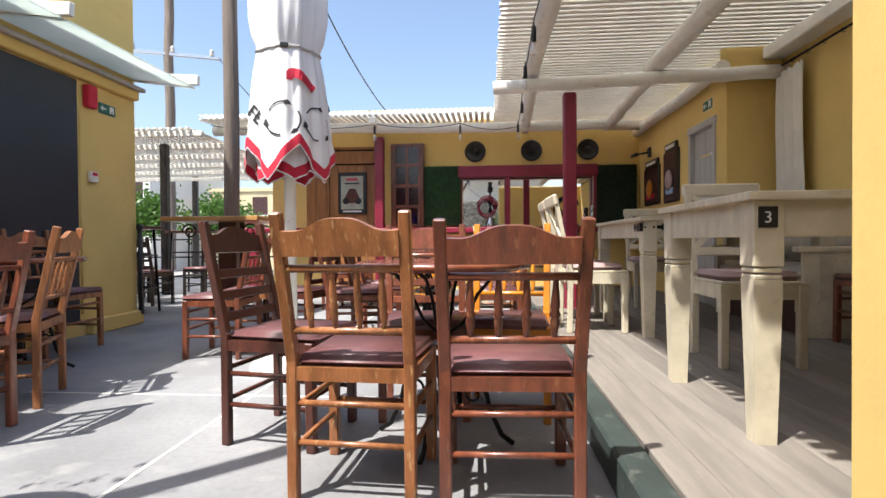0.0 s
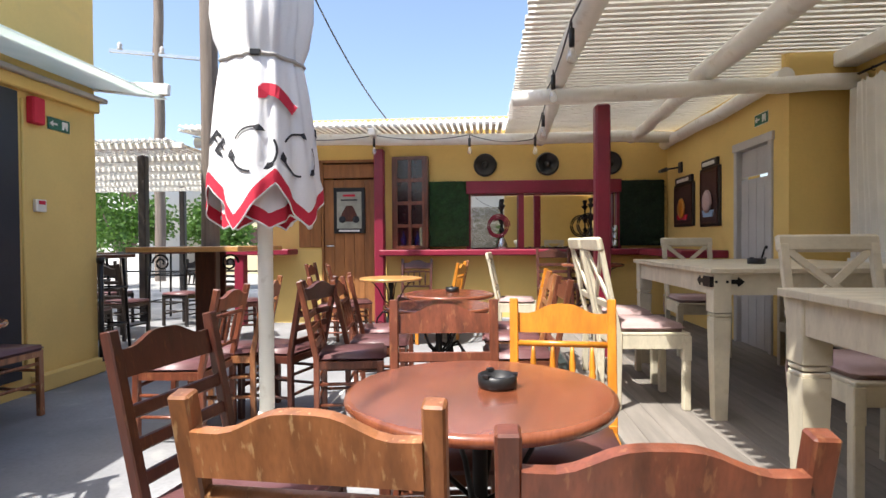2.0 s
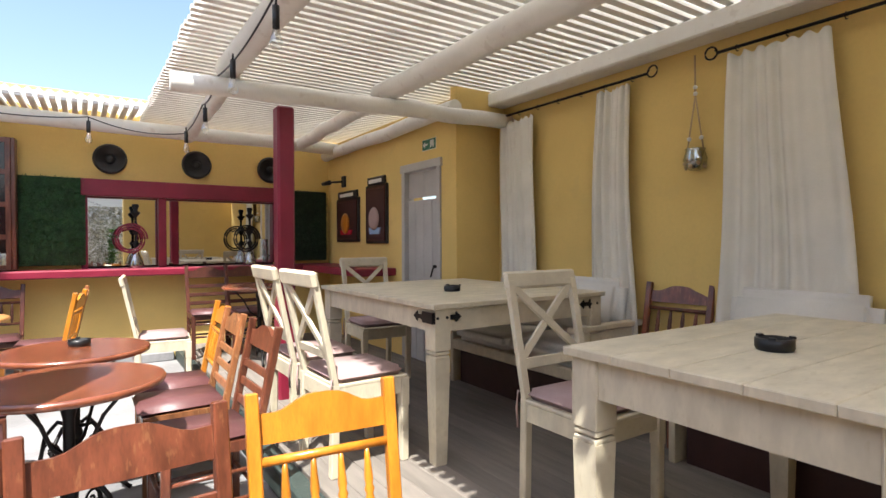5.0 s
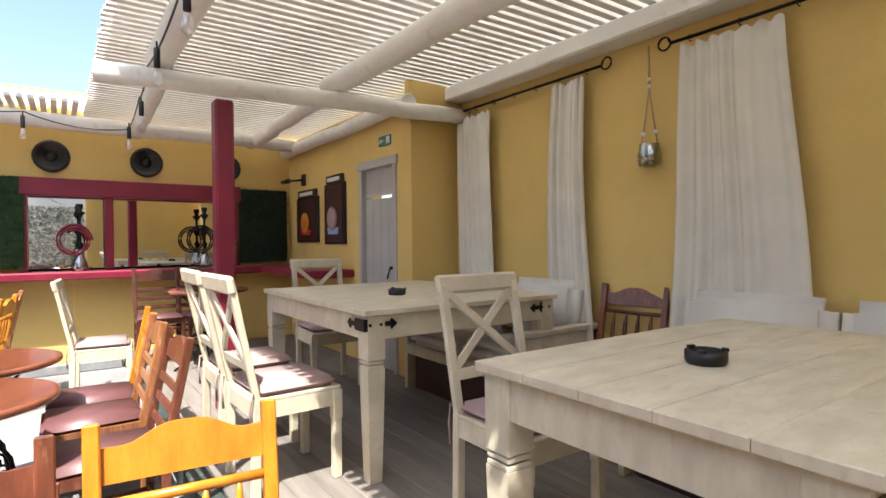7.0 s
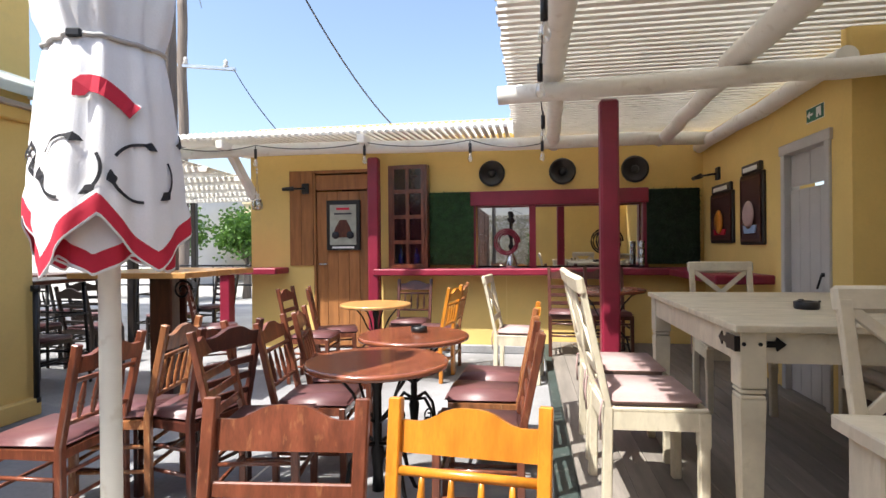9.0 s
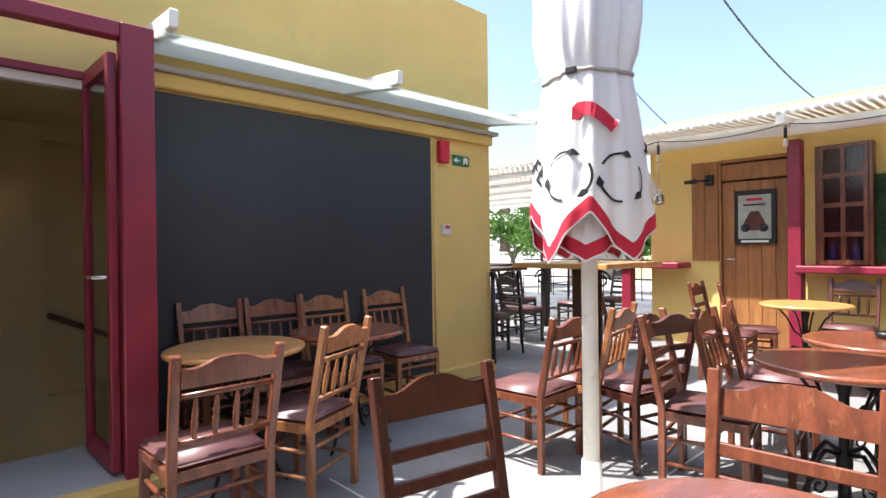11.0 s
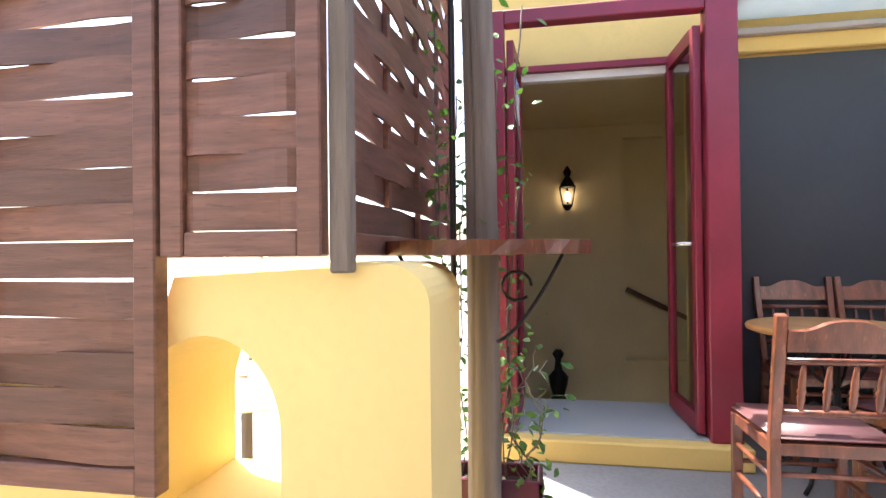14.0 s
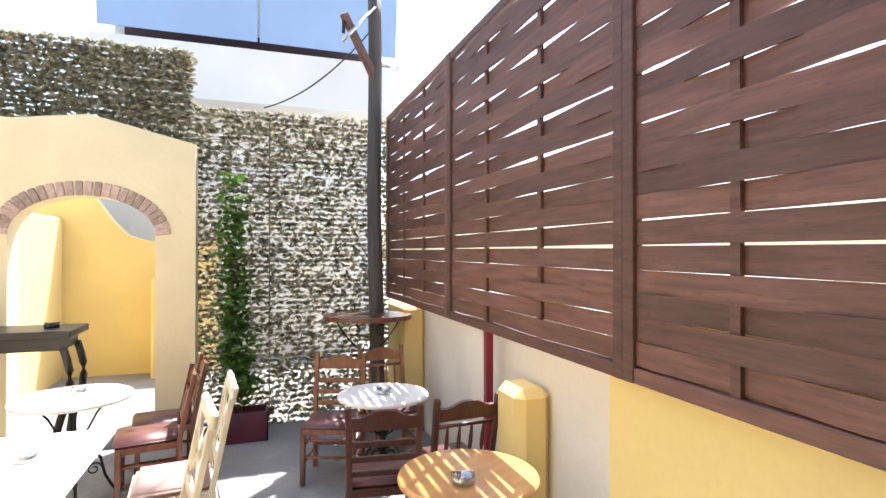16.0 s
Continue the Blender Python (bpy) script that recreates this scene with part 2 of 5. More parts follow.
# ---- mesh tools ----
class Mesh:
    """Collects shapes into one mesh with several materials."""

    def __init__(self):
        self.bm = bmesh.new()
        self.mats = []

    def slot(self, m):
        if m not in self.mats:
            self.mats.append(m)
        return self.mats.index(m)

    def _done(self, verts, m, smooth=False):
        i = self.slot(m)
        for f in {f for v in verts for f in v.link_faces}:
            f.material_index, f.smooth = i, smooth

    def box(self, m, c, s, rot=None, bevel=0.0):
        mt = Matrix.Translation(c) @ (rot.to_4x4() if rot else Matrix.Identity(4)) @ Matrix.Diagonal((*s, 1))
        r = bmesh.ops.create_cube(self.bm, size=1.0, matrix=mt)
        vs = r["verts"]
        if bevel:
            es = list({e for v in vs for e in v.link_edges})
            b = bmesh.ops.bevel(self.bm, geom=es, offset=bevel, segments=1, affect="EDGES")
            vs = b["verts"]
        self._done(vs, m)
        return self

    def span(self, m, x0, x1, y0, y1, z0, z1, bevel=0.0):
        return self.box(m, ((x0 + x1) / 2, (y0 + y1) / 2, (z0 + z1) / 2), (abs(x1 - x0), abs(y1 - y0), abs(z1 - z0)), bevel=bevel)

    def rod(self, m, a, b, r0, r1=None, seg=8):
        a, b = Vector(a), Vector(b)
        d = b - a
        mt = Matrix.Translation((a + b) / 2) @ d.to_track_quat("Z", "Y").to_matrix().to_4x4()
        r = bmesh.ops.create_cone(self.bm, cap_ends=True, segments=seg, radius1=r0, radius2=r0 if r1 is None else r1, depth=d.length, matrix=mt)
        self._done(r["verts"], m, seg > 5)
        return self

    def bar(self, m, a, b, w, h, up=(0, 0, 1)):
        """A squared bar from a to b."""
        a, b = Vector(a), Vector(b)
        d = (b - a).normalized()
        side = d.cross(Vector(up)).normalized()
        u = side.cross(d)
        rot = Matrix((side, d, u)).transposed()
        return self.box(m, (a + b) / 2, (w, (b - a).length, h), rot, bevel=min(w, h) * 0.12)

    def lathe(self, m, prof, c=(0, 0, 0), seg=20, axis=None, smooth=True):
        rings = []
        for r, z in prof:
            rings.append([self.bm.verts.new((r * math.cos(2 * math.pi * k / seg), r * math.sin(2 * math.pi * k / seg), z)) for k in range(seg)])
        i = self.slot(m)
        for a, b in zip(rings, rings[1:]):
            for k in range(seg):
                f = self.bm.faces.new((a[k], a[(k + 1) % seg], b[(k + 1) % seg], b[k]))
                f.material_index, f.smooth = i, smooth
        for ring, flip in ((rings[0], True), (rings[-1], False)):
            f = self.bm.faces.new(ring[::-1] if flip else ring)
            f.material_index = i
        mt = Matrix.Translation(c) @ (axis.to_4x4() if axis else Matrix.Identity(4))
        for ring in rings:
            for v in ring:
                v.co = mt @ v.co
        return self

    def tube(self, m, pts, r, seg=6):
        pts = [Vector(p) for p in pts]
        rings = []
        for k, p in enumerate(pts):
            d = (pts[min(k + 1, len(pts) - 1)] - pts[max(k - 1, 0)]).normalized()
            q = d.to_track_quat("Z", "Y")
            rings.append([self.bm.verts.new(p + q @ Vector((r * math.cos(2 * math.pi * j / seg), r * math.sin(2 * math.pi * j / seg), 0))) for j in range(seg)])
        i = self.slot(m)
        for a, b in zip(rings, rings[1:]):
            for k in range(seg):
                f = self.bm.faces.new((a[k], a[(k + 1) % seg], b[(k + 1) % seg], b[k]))
                f.material_index, f.smooth = i, True
        for ring in (rings[0][::-1], rings[-1]):
            self.bm.faces.new(ring).material_index = i
        return self

    def prism(self, m, outline, y0, y1, smooth=False):
        """An outline in x and z, given depth from y0 to y1."""
        a = [self.bm.verts.new((x, y0, z)) for x, z in outline]
        b = [self.bm.verts.new((x, y1, z)) for x, z in outline]
        i = self.slot(m)
        fs = [self.bm.faces.new(a), self.bm.faces.new(b[::-1])]
        k = len(a)
        for j in range(k):
            fs.append(self.bm.faces.new((a[j], b[j], b[(j + 1) % k], a[(j + 1) % k])))
        for f in fs:
            f.material_index = i
        return self

    def turn(self, mt):
        for v in self.bm.verts:
            v.co = mt @ v.co
        return self

    def data(self, name):
        bmesh.ops.recalc_face_normals(self.bm, faces=self.bm.faces)
        me = bpy.data.meshes.new(name)
        self.bm.to_mesh(me)
        self.bm.free()
        for m in self.mats:
            me.materials.append(m)
        return me

    def part(self, name, parent=None, label=""):
        ob = new(name, self.data(name))
        if parent:
            ob.parent = parent
        if label:
            tagged(ob, label)
        return ob

    def thing(self, name, label, category, group="", kind=""):
        return tagged(self.part(name), label, category, group, kind)


def base(name, label, category, m=None, group=""):
    ob = tagged(new(name), label, category, group)
    ob.matrix_world = m or Matrix.Identity(4)
    return ob


def setting(name, mesh, label, category="structure"):
    return mesh.thing(name, label, category, kind="structure")

# ---- structure ----
LOW, DECKZ = -0.75, 0.15
setting("ground", Mesh().span(ASPHALT, -300, 300, -300, 300, LOW - 0.6, LOW - 0.3), "pale dusty ground around the terrace", "ground")
setting("floor_upper", Mesh().span(CONCRETE, -3.8, 3.2, 0.94, 14, -0.4, 0).span(CONCRETE, -12, -3.8, 5.3, 14, -0.4, 0), "worn grey concrete terrace floor with pale joints", "floor")
setting("floor_lower", Mesh().span(CONCRETE, -1.6, 6, -9, 0.1, LOW - 0.3, LOW), "grey concrete floor of the lower terrace", "floor")
st = Mesh()
for k in range(3):
    st.span(CONCRETE, -1.2, 0.62, 0.1 + 0.28 * k, 0.94, LOW - 0.2 + 0.1875 * k, LOW + 0.1875 * (k + 1), bevel=0.004)
setting("stairs", st, "three grey concrete steps between the terraces", "stairs")
setting("floor_joints", Mesh().span(WHITEWALL, -1.29, -1.275, 1.0, 8.3, 0.0, 0.002).span(WHITEWALL, -2.6, -0.6, 2.87, 2.883, 0.0, 0.0025),
        "thin pale mortar joints in the concrete", "floor")

# left building: wall behind the canopy, blackboard, vestibule opening
lb = Mesh()
lb.span(YELLOW, -3.97, -3.72, 2.07, 5.5, 0, 3.62)
lb.span(YELLOW, -3.97, -3.72, 0.66, 0.85, LOW, 3.62).span(YELLOW, -8, -3.97, 0.66, 0.74, LOW, 3.62)
lb.span(YELLOW, -3.97, -3.72, 0.85, 2.07, 2.36, 3.62)
lb.span(YELLOW, -8, -3.97, 5.25, 5.5, 0, 3.62)
lb.span(YELLOW, -8, -3.72, 0.66, 5.5, 3.62, 3.75)
lb.span(YELLOW, -3.72, -3.66, 2.15, 5.5, 2.36, 2.46, bevel=0.01)
lb.span(YELLOW, -3.72, -3.64, 4.75, 5.5, 0, 0.14, bevel=0.01)
setting("wall_west", lb, "yellow plastered wall of the neighbouring building", "wall")
setting("floor_inside", Mesh().span(THRESH, -3.8, -3.1, 0.87, 2.05, 0.0, 0.13), "pale grey threshold and hall floor", "floor")
setting("step_portal", Mesh().span(YELLOW, -3.35, -3.0, 0.80, 2.15, 0, 0.12, bevel=0.008), "yellow painted step at the entrance", "step")
hall = Mesh()
hall.span(HALLWALL, -6.4, -6.2, 0.745, 4.2, -1.4, 2.5).span(HALLWALL, -6.2, -3.97, 3.9, 4.1, -1.4, 2.5).span(HALLWALL, -6.2, -3.97, 0.745, 0.8, -1.4, 2.5)
hall.span(HALLWALL, -6.2, -6.12, 0.8, 1.98, -1.2, 2.5).span(HALLWALL, -6.2, -6.12, 1.98, 3.9, -1.2, -0.04).span(HALLWALL, -6.2, -6.12, 1.98, 3.9, 2.36, 2.5)
setting("wall_hall", hall, "dim ochre walls of the entrance hall", "wall")
setting("ceiling_hall", Mesh().span(HALLWALL, -6.4, -3.97, 0.745, 4.2, 2.5, 2.6), "ceiling of the entrance hall", "ceiling")
setting("floor_hall", Mesh().span(THRESH, -6.2, -3.97, 0.8, 3.9, -1.4, -1.2), "grey floor of the entrance hall", "floor")

pt = Mesh()
pt.span(BURGUNDY, -3.17, -3.07, 0.80, 0.90, 0.12, 2.5, bevel=0.006).span(BURGUNDY, -3.17, -3.07, 1.96, 2.12, 0.12, 2.5, bevel=0.006)
pt.span(BURGUNDY, -3.165, -3.075, 0.9, 1.96, 2.42, 2.5, bevel=0.006)
pt.span(BURGUNDY, -3.72, -3.17, 2.02, 2.09, 0.12, 2.45).span(BURGUNDY, -3.72, -3.17, 0.82, 0.87, 0.12, 2.45)
pt.span(WHITEWALL, -3.7, -3.64, 0.87, 2.02, 2.26, 2.31).span(BURGUNDY, -3.66, -3.61, 0.87, 2.02, 2.315, 2.355)
setting("door_1", pt, "burgundy painted entrance portal", "doorway")
for side, y, a in (("l", 0.93, 177), ("r", 1.93, 183)):
    leaf = base("glazed_door", "open burgundy framed glass door leaf", "door", pose(-3.13, y, 0.15, 0, 0, a), "entrance door leaves")
    fr = Mesh()
    fr.span(BURGUNDY, 0, 0.06, -0.02, 0.02, 0, 2.2, 0.004).span(BURGUNDY, 0.48, 0.54, -0.02, 0.02, 0, 2.2, 0.004)
    fr.span(BURGUNDY, 0.06, 0.48, -0.02, 0.02, 0, 0.1).span(BURGUNDY, 0.06, 0.48, -0.02, 0.02, 2.12, 2.2)
    fr.part("frame", leaf)
    Mesh().span(GLASS, 0.06, 0.48, -0.004, 0.004, 0.1, 2.12).part("pane", leaf)
    Mesh().rod(CHROME, (0.1, -0.07, 1.02), (0.1, 0.07, 1.02), 0.012).rod(CHROME, (0.1, 0.07, 1.02), (0.22, 0.07, 1.02), 0.01).part("handle", leaf, "dark metal handle")
    if side == "l":
        Mesh().span(PAPER, 0.1, 0.42, -0.014, -0.006, 1.8, 2.05).span(BLUEAWN, 0.11, 0.41, -0.018, -0.014, 1.98, 2.04).part("notice", leaf, "white paper notice")

setting("blackboard", Mesh().span(BLACKBOARD, -3.72, -3.7, 2.2, 4.66, 0.14, 2.34), "large dark blackboard panel on the yellow wall", "blackboard")
cb = base("canopy", "glass canopy on white brackets over the entrance", "canopy")
slope = 0.11
for y0, y1 in ((2.16, 3.74), (3.76, 5.6)):
    g = Mesh().box(FROST, (-3.41, (y0 + y1) / 2, 2.55), (0.66, y1 - y0, 0.012), Euler((0, radians(8), 0)).to_matrix()).part("pane", cb)
for y in (2.2, 3.75, 5.5):
    Mesh().bar(WHITEWOOD, (-3.74, y, 2.62), (-3.0, y, 2.56), 0.05, 0.1).part("bracket", cb)
Mesh().span(GREYWOOD, -3.7, -3.62, 2.14, 5.55, 2.46, 2.5, 0.006).part("gutter", cb)
al = Mesh().span(RED, -3.72, -3.65, 4.75, 4.87, 2.12, 2.33, 0.01)
al.thing("alarm_sounder", "red fire alarm box on the yellow wall", "alarm")
al = Mesh().span(WHITEWALL, -3.72, -3.68, 4.8, 4.9, 1.43, 1.53, 0.006).span(RED, -3.685, -3.675, 4.82, 4.88, 1.49, 1.52)
al.thing("alarm_button", "small white and red alarm button on the wall", "alarm")
Mesh().rod(YELLOW, (-3.715, 4.71, 0.2), (-3.715, 4.71, 2.3), 0.012).thing("conduit", "yellow painted cable conduit on the wall", "conduit")


def exit_sign(m):
    ob = base("exit_sign", "green emergency exit sign with white arrow", "sign", m, "exit signs")
    Mesh().span(WHITEWALL, -0.13, 0.13, 0, 0.03, -0.06, 0.06, 0.006).part("body", ob)
    Mesh().span(SIGNGREEN, -0.115, 0.115, -0.004, 0.0, -0.048, 0.048).part("face", ob, "green sign face")
    Mesh().prism(PAPER, [(-0.1, 0), (-0.065, 0.028), (-0.065, 0.008), (-0.02, 0.008), (-0.02, -0.008), (-0.065, -0.008), (-0.065, -0.028)], -0.0085, -0.0045).part("arrow", ob, "white arrow")
    Mesh().prism(PAPER, [(0.03, -0.034), (0.03, 0.034), (0.09, 0.034), (0.09, -0.034), (0.075, -0.034), (0.06, 0.0), (0.045, -0.034)], -0.0085, -0.0045).part("doorway_mark", ob, "white doorway mark")


exit_sign(pose(-3.72, 5.08, 2.17, 0, 0, 90))
exit_sign(pose(2.36, 5.95, 2.27, 0, 0, -90) @ pose(0, 0, 0, 0, 0, 0))

# bar front
bw = Mesh()
bw.span(YELLOW, -3.42, -2.86, 8.5, 8.75, 0, 2.62).span(YELLOW, -1.72, -0.36, 8.5, 8.75, 0, 2.62)
bw.span(YELLOW, -2.86, -1.72, 8.5, 8.75, 2.36, 2.62).span(YELLOW, -0.36, 1.68, 8.5, 8.75, 0, 1.04)
bw.span(YELLOW, -0.36, 1.68, 8.5, 8.75, 2.0, 2.62).span(YELLOW, 1.68, 2.6, 8.5, 8.75, 0, 2.62)
bw.span(YELLOW, -3.42, 2.6, 8.75, 8.95, 2.62, 3.0).span(YELLOW, -3.42, -3.2, 8.75, 11.5, 0, 2.62)
bw.span(YELLOW, -2.86, -2.53, 8.5, 8.75, 0, 1.1).span(YELLOW, -2.86, -2.53, 8.56, 8.75, 1.1, 2.36)
bw.span(YELLOW, -1.6, 2.36, 8.44, 8.5, 0, 0.97, 0.004)
bw.span(CONCRETE, -1.6, 0.45, 8.36, 8.44, 0, 0.1, 0.01)
bw.span(CREAM, 0.02, 0.026, 8.436, 8.44, 0.1, 0.97)
setting("wall_north", bw, "yellow plastered front of the bar", "wall")
# the unlit room behind the hatch: its shade is put into near-black walls
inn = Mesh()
inn.span(DARKFILL, -3.2, 2.6, 11.5, 11.6, 0, 2.6).span(DARKFILL, -3.2, 2.6, 8.76, 11.5, 2.45, 2.55).span(DARKFILL, 2.6, 2.7, 8.7, 11.6, 0, 2.6)
setting("wall_bar_inside", inn, "bar interior with its darkness put into the wall colour", "wall")
Mesh().span(MIRROR, -0.36, 1.68, 8.62, 8.63, 1.08, 1.86).thing("bar_mirror", "wide mirror glass behind the bar opening", "mirror")
ct = Mesh()
ct.span(BURGUNDY, -1.62, 2.36, 8.16, 8.6, 0.98, 1.06, 0.012).span(BURGUNDY, 1.88, 2.36, 6.6, 8.16, 0.98, 1.06, 0.012)
setting("counter", ct, "burgundy painted bar counter shelf", "counter")
ce = base("counter_end", "burgundy counter shelf end with a turned post", "counter")
Mesh().span(BURGUNDY, -3.9, -2.88, 8.1, 8.5, 1.0, 1.08, 0.012).part("shelf", ce)
Mesh().span(BURGUNDY, -3.68, -3.54, 8.14, 8.28, 0, 1.0, 0.012).part("post", ce)
hd = Mesh().span(BURGUNDY, -0.42, 1.72, 8.4, 8.55, 1.84, 2.02, 0.008).span(BURGUNDY, 0.31, 0.39, 8.44, 8.56, 1.06, 1.84, 0.006)
hd.span(BURGUNDY, -0.42, -0.36, 8.44, 8.56, 1.06, 1.84).span(BURGUNDY, 1.66, 1.72, 8.44, 8.56, 1.06, 1.84)
setting("window_1", hd, "burgundy frame of the bar hatch", "window")


def turf_panel(x0, x1, z0, z1, m, label):
    ob = base("turf_panel", label, "panel", pose((x0 + x1) / 2, 8.44, z0))
    w = (x1 - x0) / 2
    Mesh().span(m, -w, w, -0.02, 0.05, 0, z1 - z0, 0.01).part("backing", ob)
    rng = random.Random(4)
    b = Mesh()
    i = b.slot(m)
    for _ in range(2600):
        x, z = rng.uniform(-w, w), rng.uniform(0, z1 - z0)
        a, s = rng.uniform(0, 6.28), rng.uniform(0.012, 0.025)
        t = Vector((math.cos(a) * s, -rng.uniform(0.015, 0.04), math.sin(a) * s))
        p = Vector((x, -0.02, z))
        q = Vector((-math.sin(a), 0, math.cos(a))) * 0.005
        b.bm.faces.new([b.bm.verts.new(v) for v in (p - q, p + q, p + t)]).material_index = i
    tagged(b.part("blades", ob), kind="stuff")


turf_panel(-0.95, -0.38, 1.1, 2.02, TURF, "bright green artificial hedge panel beside the hatch")
turf_panel(1.7, 2.3, 1.1, 2.0, TURFDARK, "dark green artificial hedge panel beside the hatch")
for x in (-0.15, 0.72, 1.58):
    sp = base("loudspeaker", "round black loudspeaker set in the yellow wall", "speaker", pose(x, 8.5, 2.25, 90), "speakers over the bar")
    Mesh().lathe(BLACKPLASTIC, [(0.155, 0), (0.165, 0.02), (0.15, 0.05), (0.135, 0.05), (0.12, 0.02), (0.03, -0.0), (0.02, 0.0)], seg=28).part("rim", sp)
    Mesh().lathe(BLACKPLASTIC, [(0.045, 0.0), (0.05, 0.02), (0.03, 0.035), (0.005, 0.04)], seg=16).part("cone", sp)

# brown plank door with shutter board
dr = base("plank_door", "closed brown wooden plank door with framed poster", "door", pose(-2.12, 8.5, 0))
for k in range(5):
    Mesh().span(DOORWOOD, -0.37 + 0.148 * k, -0.225 + 0.148 * k, 0.02, 0.06, 0.02, 2.08, 0.004).part("plank", dr)
Mesh().span(DOORWOOD, -0.37, 0.37, -0.01, 0.05, 2.1, 2.3, 0.006).part("top_board", dr)
f = Mesh().span(DOORWOOD, -0.4, -0.373, -0.02, 0.08, 0, 2.34).span(DOORWOOD, 0.373, 0.4, -0.02, 0.08, 0, 2.34).span(DOORWOOD, -0.4, 0.4, -0.025, 0.08, 2.32, 2.36)
f.part("frame", dr)
Mesh().rod(CHROME, (-0.31, -0.05, 1.12), (-0.31, 0.02, 1.12), 0.012).rod(CHROME, (-0.32, -0.05, 1.12), (-0.2, -0.05, 1.12), 0.011).part("handle", dr, "chrome door handle")
po = base("poster", "framed poster of an old motor car on the door", "poster", pose(-2.11, 8.5, 1.3))
Mesh().span(BLACKPLASTIC, -0.23, 0.23, -0.025, 0.015, 0, 0.66, 0.006).part("frame", po)
pp = Mesh().span(PRINT, -0.18, 0.18, -0.032, -0.025, 0.07, 0.6)
pp.part("sheet", po, "cream printed sheet")
pr = Mesh().span(INK, -0.13, 0.13, -0.036, -0.032, 0.61, 0.63).span(RED, -0.09, 0.09, -0.036, -0.032, 0.53, 0.56).span(INK, -0.12, 0.12, -0.036, -0.032, 0.47, 0.49)
pr.prism(WOODS["dark"], [(-0.13, 0.22), (-0.1, 0.3), (-0.04, 0.4), (0.05, 0.4), (0.1, 0.3), (0.13, 0.22), (0.08, 0.17), (-0.08, 0.17)], -0.037, -0.032)
pr.rod(INK, (-0.1, -0.04, 0.2), (-0.1, -0.032, 0.2), 0.05, seg=16).rod(INK, (0.1, -0.04, 0.2), (0.1, -0.032, 0.2), 0.05, seg=16)
pr.span(PAPER, -0.15, 0.15, -0.036, -0.026, 0.025, 0.05)
pr.part("print", po, "dark car picture with text bars")
sb = base("plank_panel", "brown wooden plank panel beside the door", "panel", pose(-2.69, 8.49, 1.1))
for k in range(2):
    Mesh().span(DOORWOOD, -0.165 + 0.165 * k, -0.003 + 0.165 * k, -0.015, 0.03, 0, 1.26, 0.004).part("plank", sb)


def wall_spot(m):
    ob = base("spotlight", "small black wall spotlight on an arm", "lamp", m, "wall spotlights")
    Mesh().span(BLACKPLASTIC, -0.05, 0.05, -0.03, 0, -0.07, 0.07, 0.008).part("box", ob)
    Mesh().rod(BLACKPLASTIC, (0, -0.03, 0), (-0.1, -0.16, -0.01), 0.012).rod(BLACKPLASTIC, (-0.1, -0.16, -0.01), (-0.24, -0.2, -0.02), 0.03, 0.022).part("arm", ob)


wall_spot(pose(-2.62, 8.47, 2.12))
wall_spot(pose(2.36, 7.95, 2.1, 0, 0, -90))

# glazed shutter standing open beside the burgundy post
sh = base("glazed_shutter", "brown wooden shutter with twelve small panes, open", "shutter", pose(-1.43, 8.36, 1.07, 0, 0, -4))
f = Mesh()
for x in (0, 0.2, 0.4):
    f.span(WOODS["brown"], x, x + 0.045, -0.02, 0.02, 0, 1.3, 0.004)
for z in (0, 0.3, 0.62, 0.94, 1.25):
    f.span(WOODS["brown"], 0, 0.44, -0.018, 0.018, z, z + 0.05, 0.004)
f.part("frame", sh)
for x in (0.043, 0.243):
    for z, h in ((0.048, 0.254), (0.348, 0.274), (0.668, 0.274), (0.988, 0.264)):
        Mesh().span(GLASS if z < 0.1 else DARKPANE, x, x + 0.159, -0.003, 0.003, z, z + h).part("pane", sh)
Mesh().span(WOODS["brown"], 0.445, 0.48, -0.01, 0.12, 0, 1.3, 0.004).span(WOODS["brown"], -0.035, 0, -0.01, 0.12, 0, 1.3, 0.004).span(DARKFILL, 0.0, 0.44, 0.1, 0.12, 0, 1.3).span(DARKFILL, 0, 0.44, 0.02, 0.1, 1.28, 1.3).span(DARKFILL, 0, 0.44, 0.02, 0.1, 0, 0.03).part("box", sh)
for x in (-1.31, -1.11):
    Mesh().lathe(BLUEGLASS, [(0.04, 0), (0.042, 0.12), (0.015, 0.17), (0.015, 0.22), (0.0, 0.22)][:-1], (x, 8.395, 1.1), 12).thing("bottle", "small dark blue glass bottle behind the shutter", "bottle", "blue bottles")

# right-hand walls
rw = Mesh()
rw.span(YELLOW, 2.36, 2.6, 6.46, 8.5, 0, 2.62).span(YELLOW, 2.36, 2.6, 5.5, 5.75, 0, 2.62).span(YELLOW, 2.36, 2.6, 5.75, 6.46, 2.1, 2.62)
rw.span(YELLOW, 2.6, 3.1, 5.5, 5.7, 0, 2.62).span(YELLOW, 2.85, 3.1, 0.8, 5.5, LOW, 2.75)
rw.span(YELLOW, 2.3, 2.85, 5.42, 5.52, 2.45, 2.75, 0.02)
setting("wall_east", rw, "yellow plastered wall beside the deck", "wall")
sw = Mesh().span(YELLOW, 0.41, 3.1, 0.40, 0.66, LOW, 2.5, 0.02)
setting("wall_south_deck", sw, "yellow plastered wall at the end of the deck", "wall")
d2 = base("grey_door", "closed grey painted plank door with iron latch", "door", pose(2.36, 6.1, DECKZ, 0, 0, -90))
